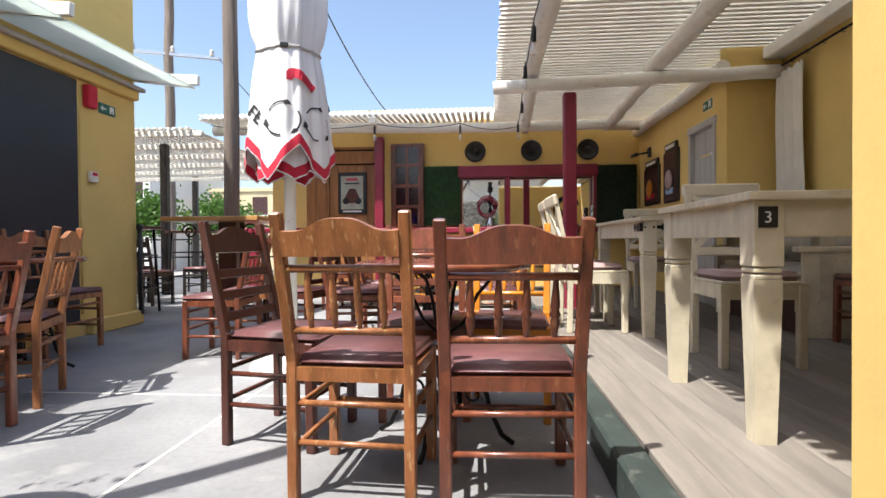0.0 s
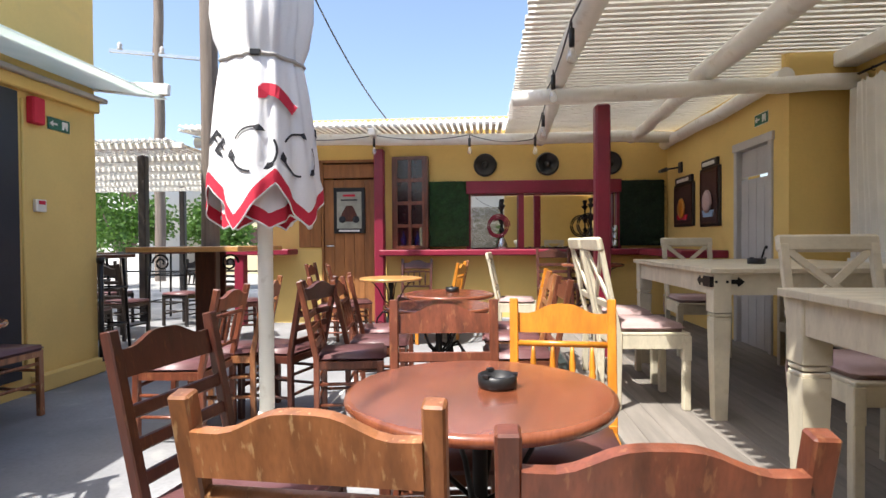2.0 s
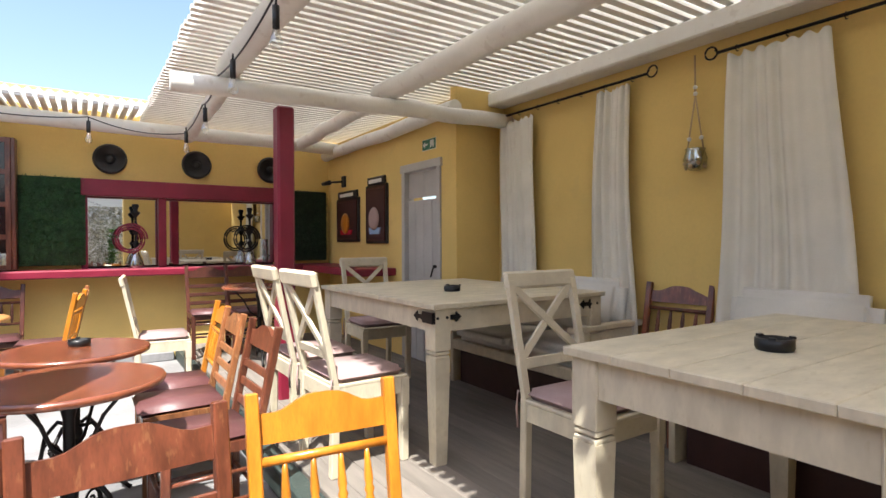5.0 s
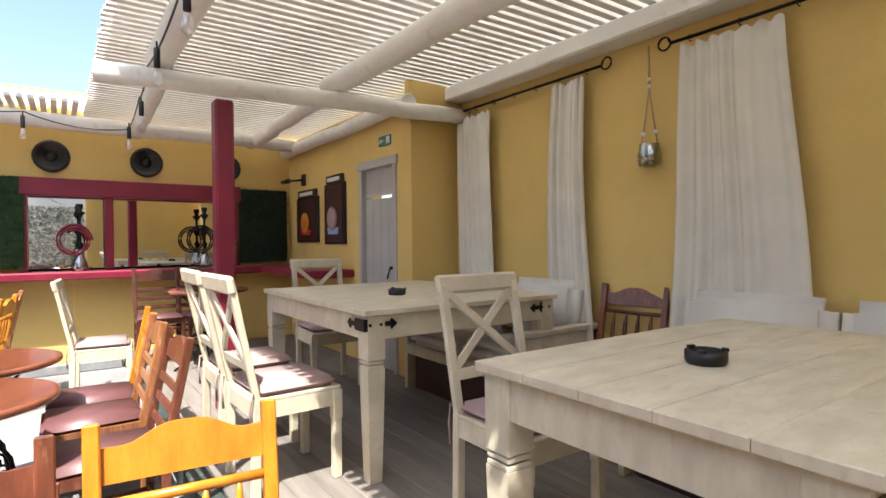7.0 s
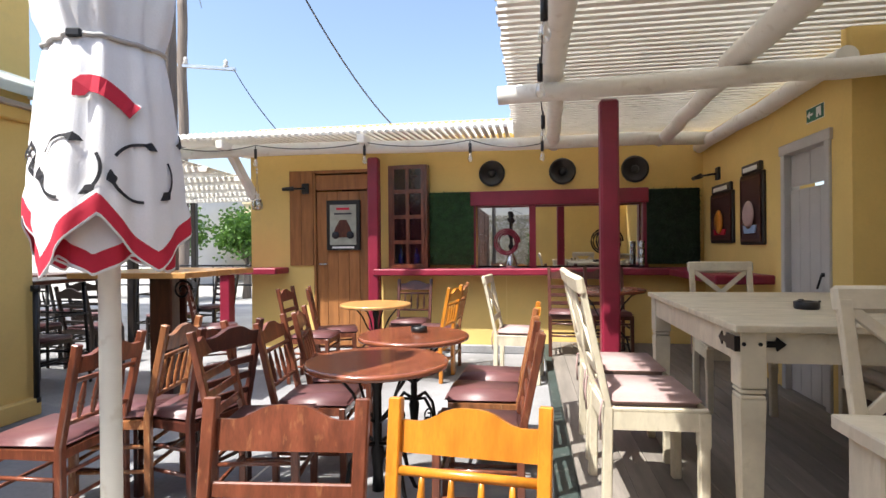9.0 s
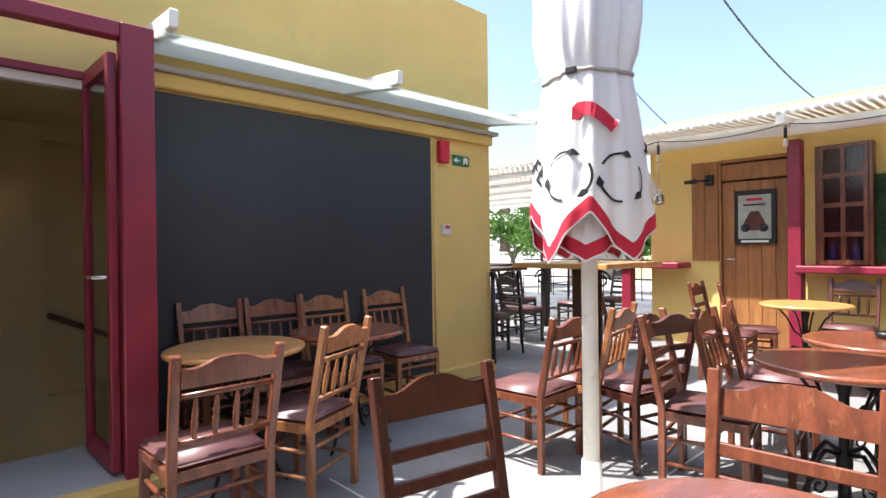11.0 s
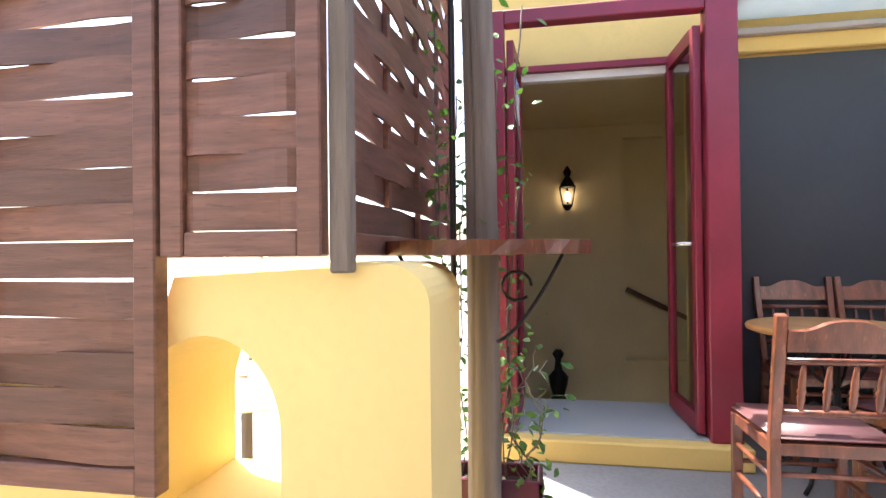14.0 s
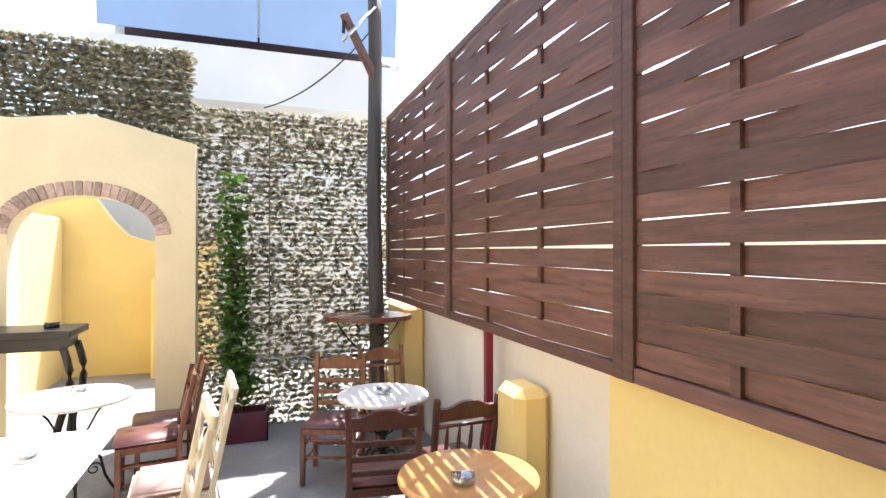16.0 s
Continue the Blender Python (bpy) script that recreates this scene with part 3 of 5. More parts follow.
for k in range(4):
    Mesh().span(GREYWOOD, -0.3 + 0.151 * k, -0.153 + 0.151 * k, 0.03, 0.07, 0, 1.6, 0.004).part("plank", d2)
for k in range(2):
    Mesh().span(GREYWOOD, -0.3 + 0.302 * k, -0.004 + 0.302 * k, 0.035, 0.07, 1.63, 1.88, 0.004).part("panel", d2)
Mesh().span(GREYWOOD, -0.36, -0.3, -0.02, 0.1, 0, 1.95, 0.005).span(GREYWOOD, 0.3, 0.36, -0.02, 0.1, 0, 1.95, 0.005).span(GREYWOOD, -0.38, 0.38, -0.025, 0.1, 1.89, 1.97, 0.005).part("frame", d2)
Mesh().rod(IRON, (0.22, 0, 0.95), (0.22, 0.03, 0.95), 0.015).rod(IRON, (0.22, 0.0, 0.95), (0.2, -0.02, 0.85), 0.008).part("latch", d2, "black iron latch")
for y, z0, w, h, c in ((7.82, 1.34, 0.66, 0.54, WOODS["orange"]), (7.03, 1.32, 0.52, 0.66, MAUVE)):
    pc = base("relief_picture", "dark framed carved wall picture", "picture", pose(2.36, y, z0, 0, 0, -90), "pictures on the wall")
    Mesh().span(WOODS["black"], -w / 2, w / 2, -0.03, 0, 0, h, 0.008).span(WOODS["black"], -w / 2 + 0.05, w / 2 - 0.05, -0.035, 0, h, h + 0.09, 0.01).part("frame", pc)
    Mesh().span(DARKFILL, -w / 2 + 0.05, w / 2 - 0.05, -0.036, -0.03, 0.05, h - 0.05).part("board", pc, "dark board")
    Mesh().lathe(c, [(0.01, 0), (0.1, 0.005), (0.13, 0.02), (0.1, 0.035), (0.01, 0.045)], (0, -0.035, h * 0.42), 20, Euler((radians(90), 0, 0)).to_matrix()).part("carving", pc, "coloured carved relief")
    pk = Mesh().span(WOODS["dark"], -w / 2 + 0.03, w / 2 - 0.03, -0.042, -0.036, 0.03, 0.05).span(WOODS["dark"], -w / 2 + 0.03, w / 2 - 0.03, -0.042, -0.036, h - 0.05, h - 0.03)
    pk.span(WOODS["dark"], -w / 2 + 0.03, -w / 2 + 0.05, -0.042, -0.036, 0.05, h - 0.05).span(WOODS["dark"], w / 2 - 0.05, w / 2 - 0.03, -0.042, -0.036, 0.05, h - 0.05)
    pk.prism(RED if c is not MAUVE else BLUEAWN, [(-w * 0.22, h * 0.16), (w * 0.22, h * 0.16), (w * 0.27, h * 0.27), (-w * 0.27, h * 0.27)], -0.05, -0.036).part("moulding", pc)
    Mesh().span(PAPER, -w * 0.3, w * 0.3, -0.04, -0.034, h + 0.02, h + 0.06).part("caption", pc, "pale lettering bars")

# deck pergola
pg = Mesh()
for y in np.arange(0.75, 8.55, 0.088):
    j = random.uniform(-0.01, 0.01)
    pg.span(WHITEWOOD, 0.13 + j, 2.86, y, y + 0.052, 2.69, 2.715)
setting("ceiling_pergola", pg, "white painted slatted pergola roof", "ceiling")


def sheet(name, x0, x1, y0, y1, z0, z1, label, n):
    """A corrugated sheet whose waves run along y."""
    b = Mesh()
    i = b.slot(SHEET)
    rows = []
    for k in range(n + 1):
        x = x0 + (x1 - x0) * k / n
        d = 0.014 * math.sin(k * math.pi / 3)
        rows.append((b.bm.verts.new((x, y0, z0 + d)), b.bm.verts.new((x, y1, z1 + d))))
    for a, c in zip(rows, rows[1:]):
        f = b.bm.faces.new((a[0], a[1], c[1], c[0]))
        f.material_index, f.smooth = i, True
    setting(name, b, label, "roof")


sheet("roof_sheet_deck", 0.17, 2.84, 0.72, 8.5, 2.735, 2.735, "milky corrugated roof sheet over the pergola", 240)
sheet("roof_sheet_bar", -4.2, 0.22, 7.68, 12.0, 2.73, 3.01, "milky corrugated roof sheet over the bar", 330)


def log(m, name, a, b, r, label, seg=14):
    """A slightly crooked round pole."""
    a, b = Vector(a), Vector(b)
    rng = random.Random(int(a.x * 91 + b.y * 37))
    n = 9
    pts = [a.lerp(b, k / n) + Vector((rng.uniform(-1, 1), rng.uniform(-1, 1), rng.uniform(-1, 1))) * r * 0.16 for k in range(n + 1)]
    return Mesh().tube(m, pts, r, seg).thing(name, label, "beam", kind="structure")


log(WHITEWOOD, "beam_cross", (0.1, 5.62, 2.42), (2.84, 5.34, 2.43), 0.066, "white painted round cross beam")
for i, x in enumerate((0.48, 1.7)):
    log(WHITEWOOD, "rafter", (x, 0.75, 2.6), (x, 5.7, 2.58), 0.085, "white painted round rafter")
    log(WHITEWOOD, "rafter", (x + 0.03, 5.7, 2.56), (x + 0.12, 8.3, 2.54), 0.07, "white painted round rafter")
log(WHITEWOOD, "beam_wall", (2.28, 5.4, 2.5), (2.3, 8.4, 2.48), 0.07, "white painted round wall beam")
setting("beam_east", Mesh().span(WHITEWOOD, 2.66, 2.85, 0.75, 5.45, 2.56, 2.68, 0.012), "white squared wall beam", "beam")
setting("post_deck", Mesh().bar(BURGUNDY, (0.87, 5.66, 0), (0.87, 5.66, 2.36), 0.13, 0.13, (0, 1, 0)), "burgundy painted rough wooden post", "post")
setting("post_bar", Mesh().bar(BURGUNDY, (-1.62, 8.25, 0), (-1.62, 8.25, 2.46), 0.14, 0.14, (0, 1, 0)), "burgundy painted rough wooden post", "post")

# roof over the bar
br = Mesh()
for x in np.arange(-4.2, 0.12, 0.085):
    br.bar(WHITEWOOD, (x, 7.72, 2.68), (x, 12.0, 2.96), 0.05, 0.035)
setting("roof_bar", br, "white slatted roof over the bar front", "roof")
log(WHITEWOOD, "beam_bar", (-4.1, 7.95, 2.56), (2.3, 8.05, 2.52), 0.075, "long white painted round beam")
for x in (-3.4, -1.62):
    setting("rafter_bar", Mesh().bar(WHITEWOOD, (x, 7.7, 2.6), (x, 8.6, 2.62), 0.09, 0.1), "white rafter end over the bar", "beam")
setting("brace_bar", Mesh().bar(WHITEWOOD, (-3.45, 8.0, 2.6), (-3.3, 8.45, 1.95), 0.1, 0.1), "white diagonal brace", "beam")
setting("roof_bar_back", Mesh().span(WHITEWALL, -3.42, 2.9, 8.95, 12, 2.9, 3.0), "flat roof behind the bar front", "roof")

# deck
setting("floor_deck", Mesh().span(KERB, 0.47, 2.85, 0.7, 8.44, 0.0, DECKZ - 0.03), "dark base under the deck", "floor")
setting("kerb", Mesh().span(KERB, 0.42, 0.53, 0.72, 5.7, 0, DECKZ - 0.004, 0.012), "dark green worn deck edge board", "kerb")

# fence, low wall with arch, lower terrace
W = -1.24
wl = Mesh()
pts = [(-1.0, LOW), (0.07, LOW)] + [(0.27 - 0.2 * math.cos(a), 0.7 + 0.235 * math.sin(a)) for a in np.linspace(0, math.pi, 21)] + [(0.47, LOW), (0.84, LOW)] + [(0.74 + 0.1 * math.cos(a), 1.01 + 0.1 * math.sin(a)) for a in np.linspace(0, math.pi / 2, 8)] + [(0.2, 1.12), (0.12, 0.9), (-1.0, 0.9)]
wl.prism(CREAM, pts, 0, 0.46)
wl.turn(Matrix(((0, -1, 0, W), (1, 0, 0, 0), (0, 0, 1, 0), (0, 0, 0, 1))))
outer = [e for e in wl.bm.edges if abs(e.verts[0].co.x - e.verts[1].co.x) < 0.01 and e.calc_length() > 0.3 and min(v.co.z for v in e.verts) > 1.05]
bev = bmesh.ops.bevel(wl.bm, geom=outer, offset=0.04, segments=4, affect="EDGES")
for fc in bev["faces"]:
    fc.smooth = True
wl.span(CREAM, W - 0.458, W - 0.004, 0.068, 0.472, LOW, 0.45)
setting("wall_low", wl, "rounded yellow plastered low wall with an arched opening", "wall")
lw = Mesh().span(WHITEWALL, W - 0.36, W - 0.2, -5.1, -1.0, LOW, 0.72).span(CREAM, W - 0.2, W + 0.02, -2.12, -1.8, LOW, 0.27, 0.05)
lw.span(CREAM, W - 0.2, W, -5.1, -4.3, LOW, 0.5, 0.03)
setting("wall_low_white", lw, "pale plastered low wall below the fence", "wall")
Mesh().span(BURGUNDY, W - 0.12, W - 0.07, -2.5, -2.45, LOW, 0.6).thing("fence_stake", "thin burgundy fence stake", "stake")


th = base("thatch_shade", "pale dry reed thatch shade beyond the low wall", "shade", pose(-3.6, -1.0, 0.2))
Mesh().rod(POLEWOOD, (0, 0, LOW - 0.5), (0, 0, 0.95), 0.04, seg=10).part("pole", th)
rng = random.Random(21)
for k in range(9):
    ring = Mesh()
    for q in range(26):
        a = q * 0.2417 + rng.uniform(-0.1, 0.1)
        r0, r1 = 0.1 + 0.1 * k, 0.26 + 0.1 * k + rng.uniform(-0.03, 0.05)
        ring.bar(REED, (r0 * math.cos(a), r0 * math.sin(a), 0.95 - 0.09 * k), (r1 * math.cos(a), r1 * math.sin(a), 0.8 - 0.09 * k + rng.uniform(-0.03, 0.03)), 0.07 + 0.02 * k, 0.012)
    tagged(ring.part("reed_row", th), kind="stuff")


def fence_panel(m, w, z0, z1, label, group, rows=None, muntins=2):
    """Panel in x (0 to w) and z with woven slats."""
    ob = base("slat_fence", label, "fence", m, group)
    for x in (0, w - 0.06):
        Mesh().span(SLATWOOD, x, x + 0.06, -0.025, 0.025, z0, z1, 0.004).part("post", ob)
    for z in (z0, z1 - 0.06):
        Mesh().span(SLATWOOD, 0.06, w - 0.06, -0.02, 0.02, z, z + 0.06, 0.004).part("rail", ob)
    mu = Mesh()
    for k in range(muntins):
        x = w * (k + 1) / (muntins + 1)
        mu.span(SLATWOOD, x - 0.018, x + 0.018, -0.009, 0.009, z0 + 0.06, z1 - 0.06)
    mu.part("batten", ob)
    pitch = 0.091
    n = int((z1 - z0 - 0.12) / pitch)
    rng = random.Random(n)
    meshes = []
    for s in range(2):
        b = Mesh()
        seg = 10 * (muntins + 1)
        i = b.slot(SLATWOOD)
        rows2 = []
        for k in range(seg + 1):
            x = 0.055 + (w - 0.11) * k / seg
            u = k / seg
            d = (1 if s else -1) * 0.0145 * math.cos(math.pi * (muntins + 1) * u) * min(1, u * 8, (1 - u) * 8)
            rows2.append([b.bm.verts.new((x, d + q, z)) for q, z in ((-0.005, 0), (0.005, 0), (0.005, 0.0892), (-0.005, 0.0892))])
        for r0, r1 in zip(rows2, rows2[1:]):
            for k in range(4):
                b.bm.faces.new((r0[k], r0[(k + 1) % 4], r1[(k + 1) % 4], r1[k])).material_index = i
        meshes.append(b.data("slat"))
    for k in range(n):
        sl = new("slat", meshes[k % 2])
        sl.parent = ob
        sl.matrix_basis = pose(0, 0, z0 + 0.065 + k * pitch + rng.uniform(-0.004, 0.004), rng.uniform(-2, 2), rng.uniform(-0.25, 0.25), 0)
    return ob


FX = W + 0.05
for y0, y1 in ((-4.85, -2.85), (-2.85, -0.82), (-0.82, 0.19)):
    fence_panel(pose(FX, y0, 0, 0, 0, 90), y1 - y0, 0.56, 2.52, "dark stained woven slat fence panel above the low wall", "slat fence panels", muntins=2 if y1 < 0 else 1)
fence_panel(pose(FX - 0.01, 0.195, 0, 0, 0, 90), 0.41, 1.13, 2.52, "narrow dark slat fence gate panel on hinges", "slat fence panels", muntins=0)
fence_panel(pose(-3.05, 0.6, 0), 1.75, 1.13, 2.52, "dark stained woven slat fence panel by the entrance", "slat fence panels", muntins=3)
Mesh().bar(POLEWOOD, (FX - 0.03, 0.64, 1.09), (FX - 0.03, 0.64, 2.6), 0.05, 0.05, (0, 1, 0)).thing("fence_post", "weathered fence corner post", "post")


def pole(name, x, y, z0, z1, r, m, label):
    """A round trunk, slightly crooked, with long drying cracks."""
    b = Mesh()
    i = b.slot(m)
    rng = random.Random(int(abs(x * 31 + y * 17)))
    ph = [rng.uniform(0, 6.28) for _ in range(6)]
    cracks = [(ph[3], 0.16), (ph[4], 0.1), (ph[5], 0.12), (-0.5, 0.18)]
    rings, nz, seg = [], 26, 64
    for v in range(nz + 1):
        t = v / nz
        z = z0 + (z1 - z0) * t
        cx, cy = x + r * (0.4 * t + 0.1 * math.sin(2.1 * z + ph[0])), y - r * (0.3 * t + 0.1 * math.sin(1.7 * z + ph[1]))
        ring = []
        for k in range(seg):
            a = 2 * math.pi * k / seg
            q = r * (1 - 0.12 * t) * (1 + 0.03 * math.sin(3 * a + 1.3 * z + ph[2]) + 0.015 * math.sin(9 * a + 2.7 * z))
            for c, depth in cracks:
                d = abs((a - c - 0.08 * math.sin(1.9 * z + c) + math.pi) % (2 * math.pi) - math.pi)
                q -= r * depth * max(0, 1 - d / 0.12) * (0.4 + 0.6 * math.sin(0.9 * z + c) ** 2)
            ring.append(b.bm.verts.new((cx + q * math.cos(a), cy + q * math.sin(a), z)))
        rings.append(ring)
    for p, q in zip(rings, rings[1:]):
        for k in range(seg):
            f = b.bm.faces.new((p[k], p[(k + 1) % seg], q[(k + 1) % seg], q[k]))
            f.material_index, f.smooth = i, True
    b.bm.faces.new(rings[-1]).material_index = i
    return b.thing(name, label, "pole")


pole("wooden_pole", -2.0, 0.88, 0, 4.2, 0.06, POLEWOOD, "weathered grey wooden pole by the entrance")
pole("wooden_pole", -0.98, -4.45, LOW, 3.6, 0.075, DARKPOLE, "dark weathered wooden pole on the lower terrace")
pole("utility_pole", -3.0, 6.2, 0, 6.5, 0.09, POLEWOOD, "tall weathered wooden utility pole")
pole("utility_pole", -10.3, 17.0, 0, 9.2, 0.16, POLEWOOD, "tall distant wooden utility pole")
Mesh().tube(BLACKPLASTIC, [(-2.02, 0.77, z) for z in np.arange(0.0, 4.2, 0.3)], 0.012).thing("pole_cable", "black cable clipped along the pole", "cable")


def pole_shelf(m, w, d, label):
    ob = base("pole_shelf", label, "shelf", m, "pole shelves")
    rng = random.Random(7)
    for k in (0, 1):
        half = [(w / 2 * math.cos(a), w / 2 * math.sin(a) * d) for a in np.linspace(k * math.pi + 0.01, (k + 1) * math.pi - 0.01, 22)]
        b = Mesh().prism(WOODS["brown"], half, -0.022, 0.022)
        b.turn(Matrix(((1, 0, 0, 0), (0, 0, 1, 0), (0, 1, 0, 0), (0, 0, 0, 1))))
        for v in b.bm.verts:
            v.co.x, v.co.y = v.co.x + rng.uniform(-0.006, 0.006), v.co.y + rng.uniform(-0.006, 0.006)
        b.part("plank", ob)
    for sx in (-1, 1):
        p = [(sx * (0.06 + 0.3 * k / 10 * w), 0.08 * 0, -0.32 + 0.3 * (k / 10) ** 1.5) for k in range(11)]
        c = [(sx * (0.13 + 0.05 * math.cos(a)), 0, -0.13 + 0.05 * math.sin(a)) for a in np.arange(0, 5.6, 0.5)]
        Mesh().tube(IRON, p, 0.007).tube(IRON, c, 0.006).part("bracket", ob, "curled iron bracket")


pole_shelf(pose(-1.88, 0.88, 1.15, 0, 0, 88), 0.75, 0.9, "red brown plank shelf round the pole")
pole_shelf(pose(-0.86, -4.3, 0.42, 0, 0, -10), 0.85, 0.8, "red brown plank shelf round the pole")


def leaves(name, m, n, place, size, label, category, seed):
    b = Mesh()
    i = b.slot(m)
    rng = random.Random(seed)
    for _ in range(n):
        p = Vector(place(rng))
        q = Euler((rng.uniform(-0.9, 0.9), rng.uniform(-0.9, 0.9), rng.uniform(0, 6.28))).to_matrix()
        s = size * rng.uniform(0.6, 1.3)
        vs = [b.bm.verts.new(p + q @ (Vector(v) * s)) for v in ((0, -0.5, 0), (0.3, 0, 0.08), (0, 0.6, 0), (-0.3, 0, 0.08))]
        b.bm.faces.new(vs).material_index = i
    return b.thing(name, label, category, kind="stuff")


def hedge_place(r):
    x = r.uniform(-1.25, 2.6)
    top = 2.52 if x < 0.76 else 3.05
    return (x, -5.0 - r.uniform(0, 0.05), LOW + round(r.uniform(0 if x < 0.8 else 2.4, top - LOW) / 0.055) * 0.055 + r.gauss(0, 0.01))


net = Mesh()
for x in np.arange(-1.25, 2.65, 1.29):
    net.rod(POLEWOOD, (x, -5.06, LOW if x < 0.76 else 2.3), (x, -5.06, 2.5 if x < 0.78 else 3.03), 0.008, seg=5)
for z in np.arange(LOW + 0.2, 3.0, 0.25):
    net.rod(POLEWOOD, (-1.25 if z < 2.45 else 0.78, -5.06, z), (0.74 if z < 2.3 else 2.65, -5.06, z), 0.004, seg=5)
setting("wall_screen", net, "wire net behind the leaf screen", "fence")
leaves("leaf_screen", DRYLEAF, 26000, hedge_place, 0.075, "faded artificial ivy leaf screen", "hedge", 3)

# arched yellow wall at the end of the lower terrace
aw = Mesh()
AC, AR, AZ = 1.64, 0.575, 1.2
out = [(0.72, LOW), (AC - AR, LOW), (AC - AR, AZ)]
out += [(AC - AR * math.cos(a), AZ + 0.36 * math.sin(a)) for a in np.linspace(0.1, math.pi - 0.1, 20)]
out += [(AC + AR, AZ), (AC + AR, LOW), (3.4, LOW), (3.4, 2.3), (2.2, 2.22), (1.6, 2.3), (0.72, 2.08)]
aw.prism(PEACH, out, -4.98, -4.74)
setting("wall_arch", aw, "yellow plastered wall with a brick arch", "wall")
setting("floor_arch_step", Mesh().span(CONCRETE, 0.74, 3.2, -7.6, -4.76, LOW, LOW + 0.12), "raised floor behind the arch", "floor")
bk = Mesh().prism(CREAM, [(0.7, LOW), (4.2, LOW), (4.2, 2.0), (2.6, 1.95), (2.25, 1.8), (2.05, 1.5), (1.85, 1.28), (1.6, 1.2), (0.7, 1.2)], -7.7, -7.5)
bk.span(CREAM, 1.1, 1.5, -7.5, -7.1, LOW, 0.7, 0.03).span(CREAM, 2.6, 2.9, -7.5, -4.98, LOW, 1.5, 0.03)
bk.span(WOODS["black"], 1.09, 1.13, -5.25, -5.2, LOW + 0.12, 1.3, 0.004)
setting("wall_arch_back", bk, "yellow plastered parapet behind the arch", "wall")

# ---- furniture ----
def crest(w, h, thick, m, z):
    """A top rail with a waved upper edge."""
    b = Mesh()
    top = []
    for k in range(17):
        u = -1 + k / 8
        top.append((u * w / 2, z + h * (0.64 + 0.36 * (0.5 + 0.5 * math.cos(math.pi * u)) ** 1.3 - 0.025 * math.cos(3 * math.pi * u))))
    b.prism(m, [(-w / 2, z)] + top + [(w / 2, z)], -thick / 2, thick / 2)
    return b


def spindle(m, b, x, z0, z1, y):
    h = z1 - z0
    prof = [(0.007, 0), (0.009, 0.12), (0.014, 0.3), (0.011, 0.36), (0.016, 0.42), (0.011, 0.48), (0.014, 0.56), (0.009, 0.85), (0.007, 1)]
    b.lathe(m, [(r, z0 + t * h) for r, t in prof], (x, y, 0), 8)


def taverna_chair(wood, style, label):
    """Front towards +y."""
    m = WOODS[wood]
    ob = base("dining_chair", label, "chair", group="taverna chairs")
    lean = -0.1
    for sx in (-1, 1):
        x = sx * 0.195
        Mesh().bar(m, (x, -0.2, 0), (x, -0.2, 0.47), 0.036, 0.036, (0, 1, 0)).bar(m, (x, -0.2, 0.455), (x * 1.04, -0.2 + lean, 0.935), 0.036, 0.034, (0, 1, 0)).part("leg", ob)
        Mesh().bar(m, (x, 0.19, 0), (x, 0.185, 0.44), 0.038, 0.038, (0, 1, 0)).part("leg", ob)
    r = Mesh()
    for z in (0.17, 0.30):
        for sx in (-1, 1):
            r.rod(m, (sx * 0.195, -0.19, z), (sx * 0.195, 0.19, z), 0.011)
        r.rod(m, (-0.19, -0.2, z + 0.02), (0.19, -0.2, z + 0.02), 0.011)
        r.rod(m, (-0.19, 0.19, z + 0.05), (0.19, 0.19, z + 0.05), 0.011)
    for sx in (-1, 1):
        r.span(m, sx * 0.195 - 0.014, sx * 0.195 + 0.014, -0.19, 0.19, 0.395, 0.44)
    r.span(m, -0.19, 0.19, -0.214, -0.186, 0.395, 0.44).span(m, -0.19, 0.19, 0.176, 0.204, 0.395, 0.44)
    r.part("frame", ob)
    s = Mesh()
    bmesh.ops.create_cube(s.bm, size=1.0, matrix=Matrix.Translation((0, 0.01, 0.455)) @ Matrix.Diagonal((0.42, 0.43, 0.04, 1)))
    s.slot(VINYL)
    for v in s.bm.verts:
        if v.co.y < 0:
            v.co.x *= 0.9
    bmesh.ops.bevel(s.bm, geom=list(s.bm.edges), offset=0.018, segments=3, affect="EDGES")
    for f in s.bm.faces:
        f.smooth = True
    s.part("seat", ob, "plum vinyl padded seat")
    k = Mesh()

    def yb(z):
        return -0.2 + lean * (z - 0.455) / 0.48

    c = crest(0.37, 0.12, 0.022, m, 0.0).turn(Matrix.Translation((0, yb(0.86), 0.80)) @ Euler((0.2, 0, 0)).to_matrix().to_4x4())
    c.part("crest_rail", ob)
    if style == "spindle":
        for z in (0.56, 0.76):
            k.rod(m, (-0.195, yb(z), z), (0.195, yb(z), z), 0.013)
        for x in (-0.12, -0.04, 0.04, 0.12):
            b2 = Mesh()
            spindle(m, b2, 0, 0, 0.2, 0)
            b2.turn(Matrix.Translation((x, yb(0.56), 0.56)) @ Euler((0.205, 0, 0)).to_matrix().to_4x4())
            b2.part("spindle", ob)
    else:
        for z in (0.53, 0.62, 0.71):
            k.box(m, (0, yb(z), z), (0.38, 0.016, 0.04), Euler((0.2, 0, 0)).to_matrix(), 0.004)
    k.part("back_rails", ob)
    return ob


DESC = {"brown": "red brown varnished", "orange": "bright orange varnished", "dark": "dark stained", "tan": "light brown worn", "black": "black stained"}
CHAIRS = {}


